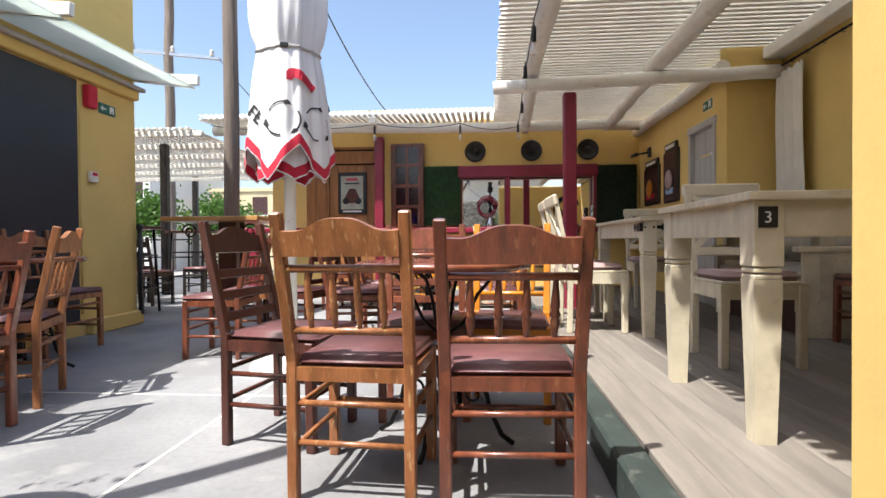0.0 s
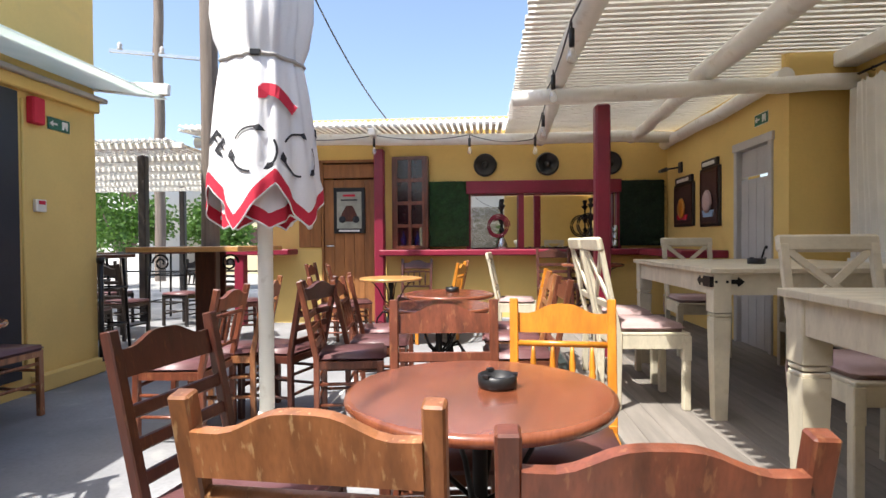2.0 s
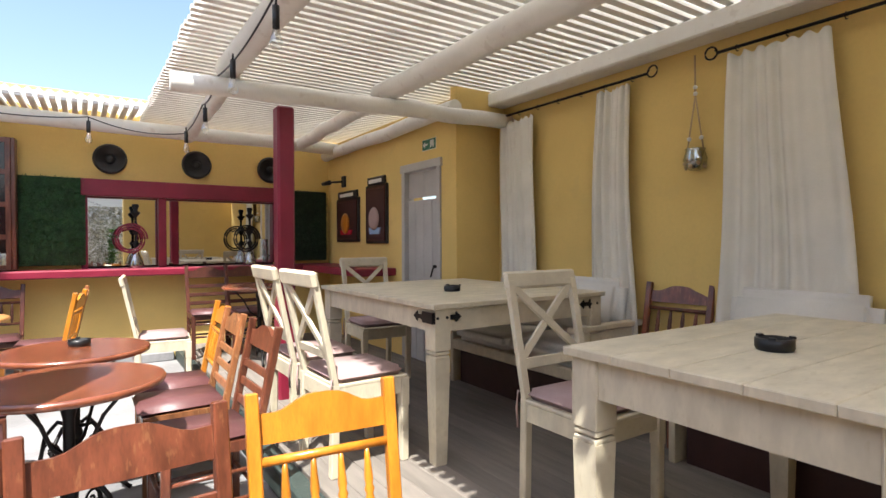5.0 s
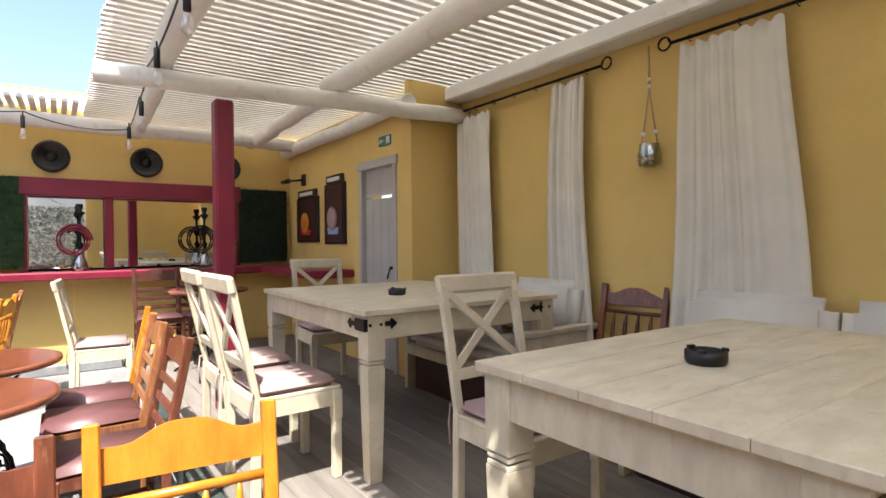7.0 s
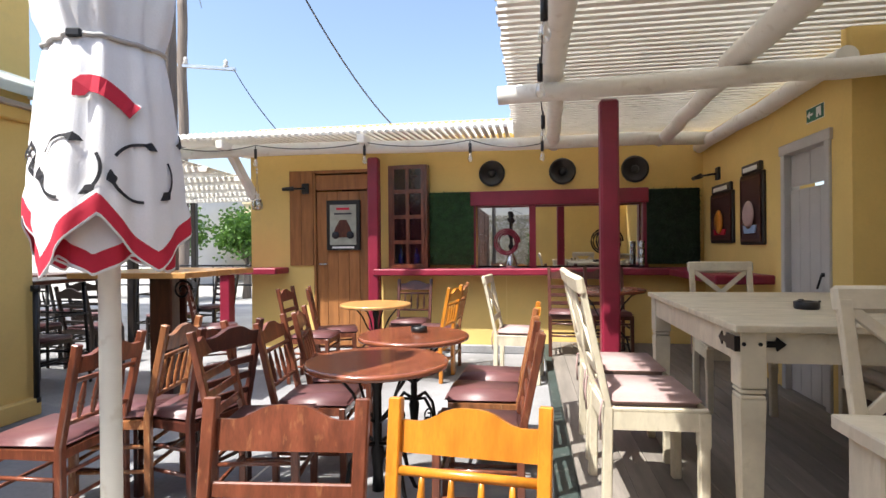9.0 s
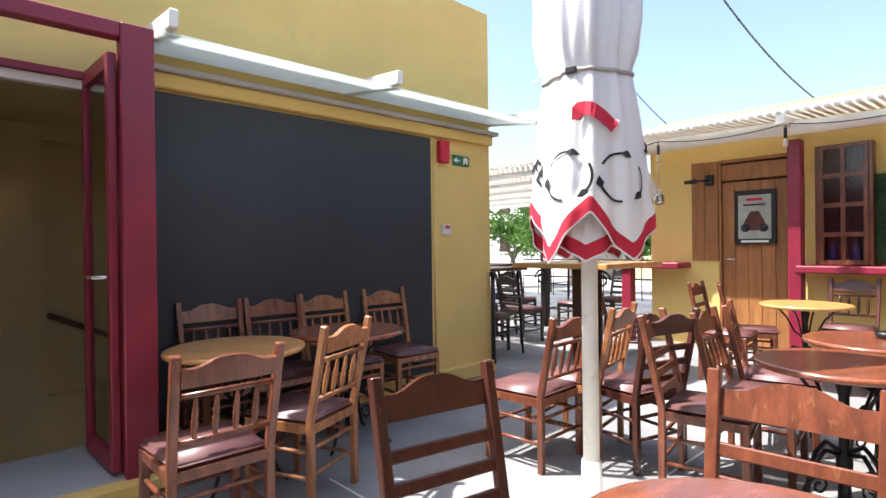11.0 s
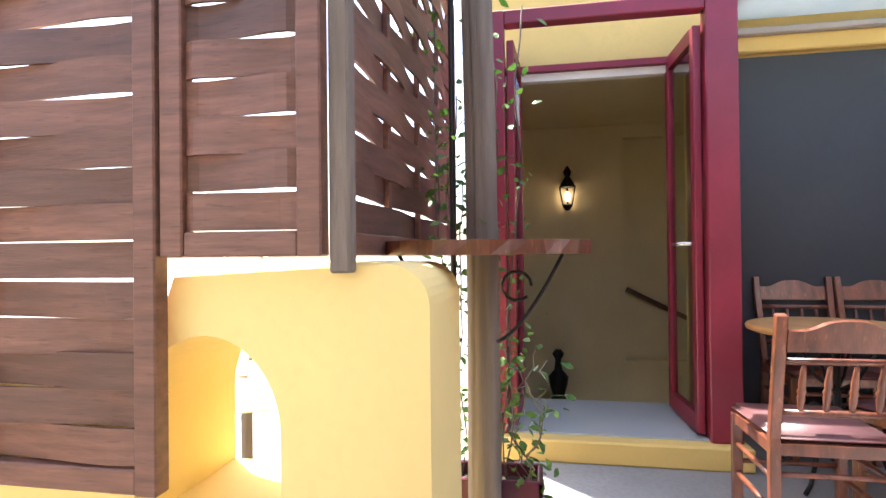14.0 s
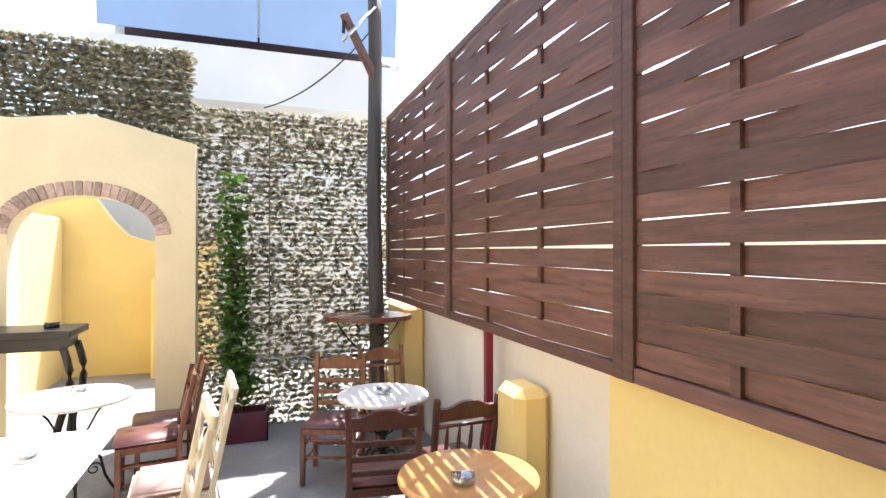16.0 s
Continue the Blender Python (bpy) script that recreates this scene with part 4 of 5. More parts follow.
def chair(wood, style, x, y, yaw, z=0.0):
    key = (wood, style)
    if key not in CHAIRS:
        CHAIRS[key] = taverna_chair(wood, style, f"{DESC[wood]} taverna chair with {'turned spindle' if style == 'spindle' else 'ladder'} back and plum seat")
        CHAIRS[key].matrix_basis = pose(x, y, z, 0, 0, yaw)
        return CHAIRS[key]
    return copy_thing(CHAIRS[key], pose(x, y, z, 0, 0, yaw))


def scroll(c, r, turns, sx, n=22):
    return [(c[0] + sx * r * (1 - 0.75 * k / n) * math.cos(turns * 6.28 * k / n), 0, c[1] + r * (1 - 0.75 * k / n) * math.sin(turns * 6.28 * k / n)) for k in range(n + 1)]


def round_table(x, y, z, r, top, label, h=0.76):
    ob = base("round_table", label, "table", pose(x, y, z, 0, 0, (x * 77) % 90), "round tables")
    Mesh().lathe(top, [(r - 0.02, h - 0.035), (r, h - 0.028), (r + 0.004, h - 0.015), (r, h - 0.004), (r - 0.012, h)], seg=48).part("top", ob)
    Mesh().lathe(IRON, [(0.03, 0.1), (0.025, 0.2), (0.035, 0.3), (0.022, 0.36), (0.022, 0.6), (0.035, 0.66), (0.03, h - 0.034)], seg=12).part("column", ob, "black iron column")
    for k in range(4):
        a = math.pi / 2 * k
        pts = [(0.02, 0, 0.34), (0.1, 0, 0.36), (0.17, 0, 0.28), (0.2, 0, 0.14), (0.25, 0, 0.04), (0.3, 0, 0.008)]
        up = [(0.02, 0, 0.45), (0.09, 0, 0.5), (0.15, 0, 0.62), (0.22, 0, 0.7), (r * 0.8, 0, h - 0.036)]
        b = Mesh().tube(IRON, pts, 0.011).tube(IRON, up, 0.008).tube(IRON, scroll((0.13, 0.2), 0.05, 1.3, 1), 0.006)
        b.turn(Euler((0, 0, a)).to_matrix().to_4x4()).part("leg", ob, "curled black iron leg")
    return ob


def ashtray(x, y, z, m=BLACKPLASTIC, r=0.055):
    b = Mesh().lathe(m, [(r * 0.92, 0), (r, 0.01), (r, 0.036), (r * 0.86, 0.038), (r * 0.8, 0.012), (0.005, 0.01)], (x, y, z), 24)
    for k in range(3):
        a = 2.1 * k + x
        b.box(m, (x + r * 0.93 * math.cos(a), y + r * 0.93 * math.sin(a), z + 0.039), (0.012, 0.02, 0.008), Euler((0, 0, a)).to_matrix())
    b.thing("ashtray", "black round ashtray on the table" if m is BLACKPLASTIC else "clear glass ashtray on the table", "ashtray", "ashtrays")


def white_table(x0, x1, y0, y1, z0, h, label):
    ob = base("square_table", label, "table", pose((x0 + x1) / 2, (y0 + y1) / 2, z0), "white wooden tables")
    w, d = (x1 - x0) / 2, (y1 - y0) / 2
    n = 5
    for k in range(n):
        a = -d + 2 * d * k / n
        Mesh().span(IVORY, -w, w, a, a + 2 * d / n - 0.0015, h - 0.028, h, 0.003).part("plank", ob)
    Mesh().span(IVORY, -w + 0.05, w - 0.05, -d + 0.03, -d + 0.055, h - 0.15, h - 0.028).span(IVORY, -w + 0.05, w - 0.05, d - 0.055, d - 0.03, h - 0.15, h - 0.028).span(IVORY, -w + 0.03, -w + 0.055, -d + 0.05, d - 0.05, h - 0.15, h - 0.028).span(IVORY, w - 0.055, w - 0.03, -d + 0.05, d - 0.05, h - 0.15, h - 0.028).part("apron", ob)
    for sx in (-1, 1):
        for sy in (-1, 1):
            cx, cy = sx * (w - 0.07), sy * (d - 0.07)
            b = Mesh().span(IVORY, cx - 0.05, cx + 0.05, cy - 0.05, cy + 0.05, h - 0.25, h - 0.028, 0.004)
            for z in (h - 0.262, h - 0.285):
                b.span(IVORY, cx - 0.046, cx + 0.046, cy - 0.046, cy + 0.046, z - 0.009, z + 0.008, 0.004)
            v = bmesh.ops.create_cube(b.bm, size=1.0, matrix=Matrix.Translation((cx, cy, (h - 0.293) / 2)) @ Matrix.Diagonal((0.094, 0.094, h - 0.293, 1)))["verts"]
            for q in v:
                if q.co.z < 0.1:
                    q.co.x, q.co.y = cx + (q.co.x - cx) * 0.72, cy + (q.co.y - cy) * 0.72
            b._done(v, IVORY)
            b.part("leg", ob)
    return ob


def iron_bracket(tab, cx, cy, z, sx, sy):
    b = Mesh()
    sh = [(0, -0.03), (0.1, -0.03), (0.11, -0.012), (0.15, -0.012), (0.155, -0.028), (0.19, 0), (0.155, 0.028), (0.15, 0.012), (0.11, 0.012), (0.1, 0.03), (0, 0.03)]
    b.prism(IRON, [(sx * (u - 0.004), v) for u, v in sh], -0.006, 0.0)
    b2 = Mesh().prism(IRON, [(-sy * 0 + (u - 0.004), v) for u, v in sh], -0.006, 0.0)
    for k in range(2):
        b.rod(IRON, (sx * (0.03 + 0.06 * k), -0.012, 0), (sx * (0.03 + 0.06 * k), 0, 0), 0.008)
    b.turn(Matrix.Translation((cx, cy, z)))
    o = b.part("iron_strap", tab, "black iron corner strap")
    b2.turn(Matrix.Translation((cx, cy, z)) @ Euler((0, 0, radians(90))).to_matrix().to_4x4() @ Matrix.Diagonal((1, 1, 1, 1)))
    b2.part("iron_strap", tab, "black iron corner strap")


def white_chair():
    ob = base("cross_back_chair", "worn ivory wooden cross-back chair with mauve seat cushion", "chair", group="white chairs")
    m = IVORY
    for sx in (-1, 1):
        x = sx * 0.2
        Mesh().bar(m, (x, -0.21, 0), (x, -0.2, 0.47), 0.042, 0.042, (0, 1, 0)).bar(m, (x, -0.2, 0.46), (x * 1.03, -0.31, 1.0), 0.04, 0.03, (0, 1, 0)).part("leg", ob)
        Mesh().bar(m, (x, 0.2, 0), (x, 0.2, 0.45), 0.044, 0.044, (0, 1, 0)).span(m, x - 0.025, x + 0.025, 0.175, 0.225, 0.3, 0.45, 0.004).part("leg", ob)
    Mesh().span(m, -0.2, 0.2, -0.215, -0.19, 0.37, 0.45).span(m, -0.2, 0.2, 0.19, 0.215, 0.37, 0.45).span(m, -0.215, -0.19, -0.2, 0.2, 0.37, 0.45).span(m, 0.19, 0.215, -0.2, 0.2, 0.37, 0.45).span(m, -0.215, 0.215, -0.2, 0.22, 0.45, 0.468, 0.004).part("seat", ob)
    b = Mesh().box(m, (0, -0.315, 1.0), (0.47, 0.036, 0.085), Euler((0.2, 0, 0)).to_matrix(), 0.012).box(m, (0, -0.23, 0.62), (0.38, 0.024, 0.05), Euler((0.2, 0, 0)).to_matrix(), 0.004)
    b.bar(m, (-0.19, -0.238, 0.64), (0.19, -0.302, 0.97), 0.036, 0.018, (0, 1, 0.2)).bar(m, (0.19, -0.243, 0.64), (-0.19, -0.307, 0.97), 0.036, 0.018, (0, 1, 0.2))
    b.part("backrest", ob)
    s = Mesh()
    bmesh.ops.create_cube(s.bm, size=1.0, matrix=Matrix.Translation((0, 0.0, 0.493)) @ Matrix.Diagonal((0.42, 0.4, 0.05, 1)))
    s.slot(MAUVE)
    bmesh.ops.bevel(s.bm, geom=list(s.bm.edges), offset=0.022, segments=3, affect="EDGES")
    for f in s.bm.faces:
        f.smooth = True
    s.part("cushion", ob, "mauve cloth seat cushion")
    for sx in (-1, 1):
        Mesh().tube(MAUVE, [(sx * 0.19, -0.2, 0.49), (sx * 0.225, -0.23, 0.5), (sx * 0.225, -0.24, 0.42), (sx * 0.22, -0.235, 0.33)], 0.006).part("tie", ob)
    return ob


# round tables on the upper terrace
R = 0.36
round_table(-0.18, 2.30, 0, 0.37, TABLETOP, "round red brown table with curled iron legs")
round_table(-0.465, 4.3, 0, R, TABLETOP, "round red brown table with curled iron legs")
round_table(-0.45, 5.11, 0, R, TABLETOP, "round red brown table with curled iron legs")
round_table(-1.25, 7.0, 0, R, TABLETAN, "round pale wooden table with curled iron legs")
round_table(1.05, 7.05, DECKZ, 0.35, TABLETOP, "round red brown table near the bar")
round_table(-2.97, 2.5, 0, 0.38, TABLETAN, "round pale wooden table by the blackboard")
round_table(-3.05, 3.3, 0, 0.38, TABLETOP, "round red brown table by the blackboard")
ashtray(-0.13, 2.32, 0.76)
ashtray(-0.43, 5.2, 0.76)
for c in (("tan", "spindle", -0.42, 1.9, -4), ("brown", "spindle", 0.075, 1.86, 1), ("dark", "ladder", -0.85, 2.33, -100),
          ("brown", "ladder", -0.305, 2.69, 185), ("orange", "spindle", 0.115, 2.71, 174),
          ("brown", "ladder", -1.03, 4.25, -80), ("brown", "spindle", -0.95, 4.75, -84), ("brown", "spindle", -1.0, 5.3, -75),
          ("brown", "ladder", 0.05, 4.3, 92), ("tan", "ladder", 0.04, 4.9, 90), ("orange", "spindle", 0.06, 5.35, 88),
          ("brown", "ladder", -1.85, 6.85, -85), ("brown", "spindle", -1.78, 7.3, -70), ("dark", "spindle", -1.1, 7.95, 180),
          ("orange", "spindle", -0.72, 7.05, 80), ("tan", "spindle", -0.68, 7.45, 88),
          ("dark", "ladder", 0.72, 7.7, 178), ("dark", "ladder", 1.15, 7.7, 184),
          ("brown", "spindle", -2.0, 3.98, 92), ("dark", "ladder", -1.55, 4.4, 75), ("tan", "spindle", -1.9, 4.35, 100),
          ("brown", "spindle", -2.4, 2.13, 90), ("tan", "spindle", -2.56, 2.69, 114),
          ("brown", "spindle", -3.4, 2.61, -90), ("brown", "spindle", -3.4, 3.06, -91), ("tan", "spindle", -3.4, 3.5, -88), ("tan", "spindle", -3.4, 4.07, -92)):
    z = DECKZ if c[2] > 0.5 else 0
    made = chair(*c, z=z)
    if c[3] == 1.86:
        made.scale = (1.05, 1, 0.97)
    if c[0] == "orange" and c[3] < 3:
        made.scale = (0.95, 1, 1)
    if c[2] < -3.2:
        made.scale = (1, 1, 1.03)

# deck furniture
TA = white_table(1.09, 2.42, 3.9, 5.48, DECKZ, 0.86, "large worn ivory wooden table with iron straps")
iron_bracket(TA, -0.66, -0.763, 0.785, 1, 1)
iron_bracket(TA, 0.635, -0.763, 0.785, -1, 1)
TB = white_table(0.865, 2.25, 1.845, 2.79, DECKZ, 0.85, "large worn ivory wooden table with a number card")
ashtray(1.62, 4.5, DECKZ + 0.86)
ashtray(1.35, 2.375, DECKZ + 0.85)
nc = Mesh().span(BLACKPLASTIC, 0.9, 0.96, 1.859, 1.865, 0.88, 0.95)
nc.thing("number_card", "small black table number card", "sign")
tx = bpy.data.curves.new("numeral", "FONT")
tx.body, tx.size, tx.extrude = "3", 0.055, 0.0006
tx.materials.append(PAPER)
to = tagged(new("numeral", tx), "white painted numeral three on the card", "sign")
to.matrix_world = pose(0.915, 1.8575, 0.896, 90, 0, 0)
wc = white_chair()
wc.matrix_basis = pose(1.47, 3.2, DECKZ, 0, 0, 180)
for x, y, a in ((0.83, 4.32, -88), (0.83, 4.92, -90), (1.75, 5.85, 176), (0.2, 7.1, -96)):
    copy_thing(wc, pose(x, y, DECKZ if x > 0.5 else 0, 0, 0, a))
chair("brown", "spindle", 2.55, 3.62, 95, DECKZ)


def soft_block(b, m, c, s, r=0.05, rot=None):
    mt = Matrix.Translation(c) @ (rot.to_4x4() if rot else Matrix.Identity(4)) @ Matrix.Diagonal((*s, 1))
    v = bmesh.ops.create_cube(b.bm, size=1.0, matrix=mt)["verts"]
    es = list({e for q in v for e in q.link_edges})
    nv = bmesh.ops.bevel(b.bm, geom=es, offset=r, segments=4, affect="EDGES")["verts"]
    b._done(nv, m, True)


def sofa(y0, y1):
    ob = base("bench_sofa", "ivory wooden bench with white cloth cushions", "sofa", group="wall benches")
    # a very dark block fills the space under the seat
    Mesh().span(IVORY, 2.2, 2.84, y0, y1, DECKZ + 0.28, DECKZ + 0.36, 0.008).span(DARKFILL, 2.26, 2.82, y0 + 0.05, y1 - 0.05, DECKZ, DECKZ + 0.28).part("frame", ob)
    for y in (y0, y1):
        Mesh().span(IVORY, 2.15, 2.84, y - 0.035, y + 0.035, DECKZ + 0.6, DECKZ + 0.64, 0.006).span(IVORY, 2.2, 2.8, y - 0.02, y + 0.02, DECKZ, DECKZ + 0.6, 0.004).part("arm", ob)
    b = Mesh()
    n = max(1, round((y1 - y0) / 0.75))
    L = (y1 - y0 - 0.06) / n
    for k in range(n):
        y = y0 + 0.03 + L * (k + 0.5)
        soft_block(b, LINEN, (2.5, y, DECKZ + 0.43), (0.6, L - 0.01, 0.14), 0.045)
    b.part("seat_cushion", ob)
    b = Mesh()
    for k in range(n):
        y = y0 + 0.03 + L * (k + 0.5)
        soft_block(b, LINEN, (2.72, y, DECKZ + 0.70), (0.17, L - 0.02, 0.44), 0.06, Euler((0, radians(10), 0)).to_matrix())
    b.part("back_cushion", ob)


sofa(3.95, 5.35)
sofa(1.75, 3.28)


def curtain(y0, y1, z0, z1, spread, label, seed):
    b = Mesh()
    i = b.slot(CURTAIN)
    rng = random.Random(seed)
    nu, nv = 72, 14
    ph = [rng.uniform(0, 6.28) for _ in range(3)]
    rows = []
    for v in range(nv + 1):
        t = v / nv
        row = []
        for u in range(nu + 1):
            s = u / nu
            y = y0 + (y1 - y0) * s + (s - 0.5) * spread * t + 0.02 * math.sin(5 * t + ph[0])
            d = 0.022 + 0.020 * (0.55 + 0.45 * t) * math.sin(s * 6.5 * 6.28 * (y1 - y0) / 0.5 + ph[1] + 0.8 * t + 1.4 * math.sin(s * 8 + ph[0]) + 0.5 * math.sin(4 * t + 9 * s)) + 0.008 * math.sin(s * 31 + ph[2])
            row.append(b.bm.verts.new((2.80 - d - 0.02, y, z1 - (z1 - z0) * t + (0.012 * math.sin(s * 40) if v == 0 else 0))))
        rows.append(row)
    for a, c in zip(rows, rows[1:]):
        for u in range(nu):
            f = b.bm.faces.new((a[u], a[u + 1], c[u + 1], c[u]))
            f.material_index, f.smooth = i, True
    ob = b.thing("curtain", label, "curtain", "wall curtains")
    so = ob.modifiers.new("thick", "SOLIDIFY")
    so.thickness = 0.003


curtain(4.93, 5.36, 0.6, 2.40, 0.04, "gathered cream cloth curtain on an iron rod", 1)
curtain(3.98, 4.27, 0.6, 2.42, 0.12, "narrow gathered cream cloth curtain", 2)
curtain(2.74, 3.26, 0.5, 2.42, 0.24, "wide gathered cream cloth curtain", 3)
for y0, y1 in ((3.84, 5.48), (1.5, 3.36)):
    rd = base("curtain_rod", "black wrought iron curtain rod with scroll ends", "curtain rod", group="curtain rods")
    Mesh().rod(IRON, (2.77, y0, 2.465), (2.77, y1, 2.465), 0.01).part("rod", rd)
    for y, s in ((y0, -1), (y1, 1)):
        pts = [(2.77, y + s * (0.05 - 0.05 * math.cos(a)) * (1 - a / 12), 2.465 + 0.05 * math.sin(a) * (1 - a / 12)) for a in np.arange(0, 8, 0.4)]
        Mesh().tube(IRON, pts, 0.006).part("scroll", rd)
    for k in range(7):
        y = y0 + 0.12 + (y1 - y0 - 0.24) * k / 6
        Mesh().tube(IRON, [(2.77 + 0.018 * math.cos(a), y, 2.458 + 0.018 * math.sin(a)) for a in np.arange(0, 6.3, 0.7)], 0.003).part("ring", rd)
hp = base("hanging_lantern", "glass jar lantern hanging on a beaded rope", "lantern")
Mesh().tube(ROPE, [(2.8, 3.52, 2.5), (2.8, 3.515, 2.25)], 0.006).tube(ROPE, [(2.8, 3.515, 2.25), (2.8, 3.46, 1.9)], 0.005).tube(ROPE, [(2.8, 3.515, 2.25), (2.8, 3.57, 1.9)], 0.005).part("rope", hp)
Mesh().lathe(SMOKE, [(0.03, 1.78), (0.06, 1.8), (0.07, 1.85), (0.055, 1.9), (0.06, 1.915), (0.054, 1.915), (0.05, 1.9), (0.03, 1.79)], (2.8, 3.515, 0), 18).part("jar", hp, "clear glass jar")
bd = Mesh()
for z, y in ((2.26, 3.515), (2.3, 3.516), (1.98, 3.475), (1.98, 3.556)):
    bd.lathe(PAPER, [(0.004, -0.014), (0.013, -0.006), (0.013, 0.006), (0.004, 0.014)], (2.8, y, z), 10)
for k in range(8):
    bd.lathe(ROPE, [(0.004, -0.014), (0.014, -0.004), (0.014, 0.006), (0.004, 0.014)], (2.8 + 0.06 * math.cos(k * 0.8), 3.515 + 0.06 * math.sin(k * 0.8), 1.8 + 0.02 * (k % 2)), 8)
bd.part("beads", hp, "pale beads and shells")

copy_thing(hp, pose(-5.9, 4.55, 0.04))

# water pipes on the counter
for x in (0.08, 1.3):
    wp = base("water_pipe", "dark water pipe with glass base and coiled hose", "water pipe", pose(x, 8.4, 1.06), "water pipes")
    Mesh().lathe(SMOKE, [(0.075, 0), (0.08, 0.03), (0.06, 0.1), (0.03, 0.17), (0.028, 0.22), (0.02, 0.22)], seg=16).part("base", wp, "cut glass base")
    Mesh().lathe(IRON, [(0.012, 0.2), (0.02, 0.24), (0.035, 0.27), (0.014, 0.3), (0.012, 0.36), (0.032, 0.40), (0.05, 0.44), (0.03, 0.47), (0.012, 0.5), (0.014, 0.56), (0.045, 0.6), (0.05, 0.61), (0.02, 0.63), (0.035, 0.68), (0.03, 0.7)], seg=14).part("stem", wp)
    pts = [(0.16 * math.cos(a) * (1 - a / 40) - 0.05, -0.05, 0.32 + 0.17 * math.sin(a) * (1 - a / 40)) for a in np.arange(0, 15, 0.35)]
    Mesh().tube(BURGUNDY if x < 0.5 else IRON, pts, 0.011).part("hose", wp, "coiled hose")
wg = Mesh()
for k in range(3):
    wg.lathe(SMOKE, [(0.03, 0), (0.035, 0.01), (0.04, 0.12), (0.036, 0.12), (0.03, 0.02)], (1.62 + 0.0 * k, 8.35, 1.06 + 0.1 * k), 14)
wg.thing("stacked_glasses", "stack of clear drinking glasses on the counter", "glass")

# parasol
ub = base("parasol", "closed white parasol with red border and black print", "parasol", pose(-1.29, 3.5, 0))
Mesh().lathe(WHITEWOOD, [(0.26, 0), (0.27, 0.03), (0.25, 0.06), (0.1, 0.09), (0.05, 0.12), (0.045, 0.3), (0.03, 0.31)], seg=32).part("foot", ub, "white weighted base")
Mesh().rod(WHITEWOOD, (0, 0, 0.1), (0, 0, 3.3), 0.038, seg=16).part("pole", ub)
NU = 120
prof = [(1.15, 0.305), (1.4, 0.3), (1.6, 0.285), (1.8, 0.26), (1.95, 0.238), (2.04, 0.222), (2.08, 0.212), (2.12, 0.222), (2.3, 0.252), (2.6, 0.25), (2.9, 0.2), (3.28, 0.05)]
P_Z, P_R = [p[0] for p in prof], [p[1] for p in prof]


def drape(a, z, r):
    """Radius of the gathered canopy."""
    fold = 0.065 if z < 1.85 else (0.07 if z < 2.16 else 0.14)
    return 0.86 * r * (1 + fold * math.sin(4 * a + 0.7 + 0.6 * math.sin(2.2 * z)) + fold * 0.5 * math.sin(11 * a + 2 * z + 1) + fold * 0.25 * math.sin(19 * a - 3 * z))


def zigzag(a, low, lobes):
    """0 at the angle low and at each lobe's tip, 1 half way between."""
    u = ((a - low) * lobes / (2 * math.pi)) % 1.0
    return 1 - abs(2 * u - 1)


def layer(name, low, lobes, base_z, rise, shrink, top, label):
    """One folded layer of cloth whose red border follows its pointed hem."""
    cn = Mesh()
    white, red = cn.slot(CANVAS), cn.slot(RED)
    rows = []
    for v in range(4 + 12 + (9 if top else 0)):
        row = []
        for k in range(NU):
            a = 2 * math.pi * k / NU
            hem = base_z + rise * zigzag(a, low, lobes) + 0.015 * math.sin(5 * a + 1)
            if v < 4:
                z = hem + (0, 0.01, 0.042, 0.076)[v]
            elif v < 16:
                z = hem + 0.076 + (2.04 - hem - 0.076) * (v - 3) / 12
            else:
                z = (2.06, 2.08, 2.11, 2.18, 2.3, 2.5, 2.75, 3.0, 3.28)[v - 16]
            q = drape(a, z, float(np.interp(z, P_Z, P_R))) * shrink * (1 + (0.05 * math.sin(lobes * a) if v < 4 else 0))
            row.append(cn.bm.verts.new((q * math.cos(a), q * math.sin(a), z)))
        rows.append(row)
    for v, (p, q) in enumerate(zip(rows, rows[1:])):
        for k in range(NU):
            f = cn.bm.faces.new((p[k], p[(k + 1) % NU], q[(k + 1) % NU], q[k]))
            f.smooth, f.material_index = True, red if v in (1, 2) else white
    part = cn.part(name, ub, label)
    so = part.modifiers.new("thick", "SOLIDIFY")
    so.thickness = 0.004


layer("canopy", radians(-101), 4, 1.24, 0.2, 1.0, True, "gathered white canvas with a red border")
layer("canopy_fold", radians(-62), 5, 1.22, 0.1, 0.8, False, "inner folds of white canvas with a red border")


def on_cloth(a0, s, z, off):
    r = float(np.interp(z, P_Z, P_R))
    a = a0 + s / 0.235
    q = drape(a, z, r) + off
    return Vector((q * math.cos(a), q * math.sin(a), z))


def printed(a0, strip, w, ink=INK, off=0.007, name="print", label="black printed mark"):
    """A flat band along points (s, z) on the cloth."""
    b = Mesh()
    i = b.slot(ink)
    rows = []
    for k, (s, z) in enumerate(strip):
        p, q = strip[max(0, k - 1)], strip[min(len(strip) - 1, k + 1)]
        dx, dz = q[0] - p[0], q[1] - p[1]
        n = math.hypot(dx, dz)
        ww = w[k] if isinstance(w, list) else w
        ox, oz = -dz / n * ww / 2, dx / n * ww / 2
        rows.append([b.bm.verts.new(on_cloth(a0, s + ox, z + oz, off)), b.bm.verts.new(on_cloth(a0, s - ox, z - oz, off))])
    for p, q in zip(rows, rows[1:]):
        b.bm.faces.new((p[0], p[1], q[1], q[0])).material_index = i
    b.part(name, ub, label)


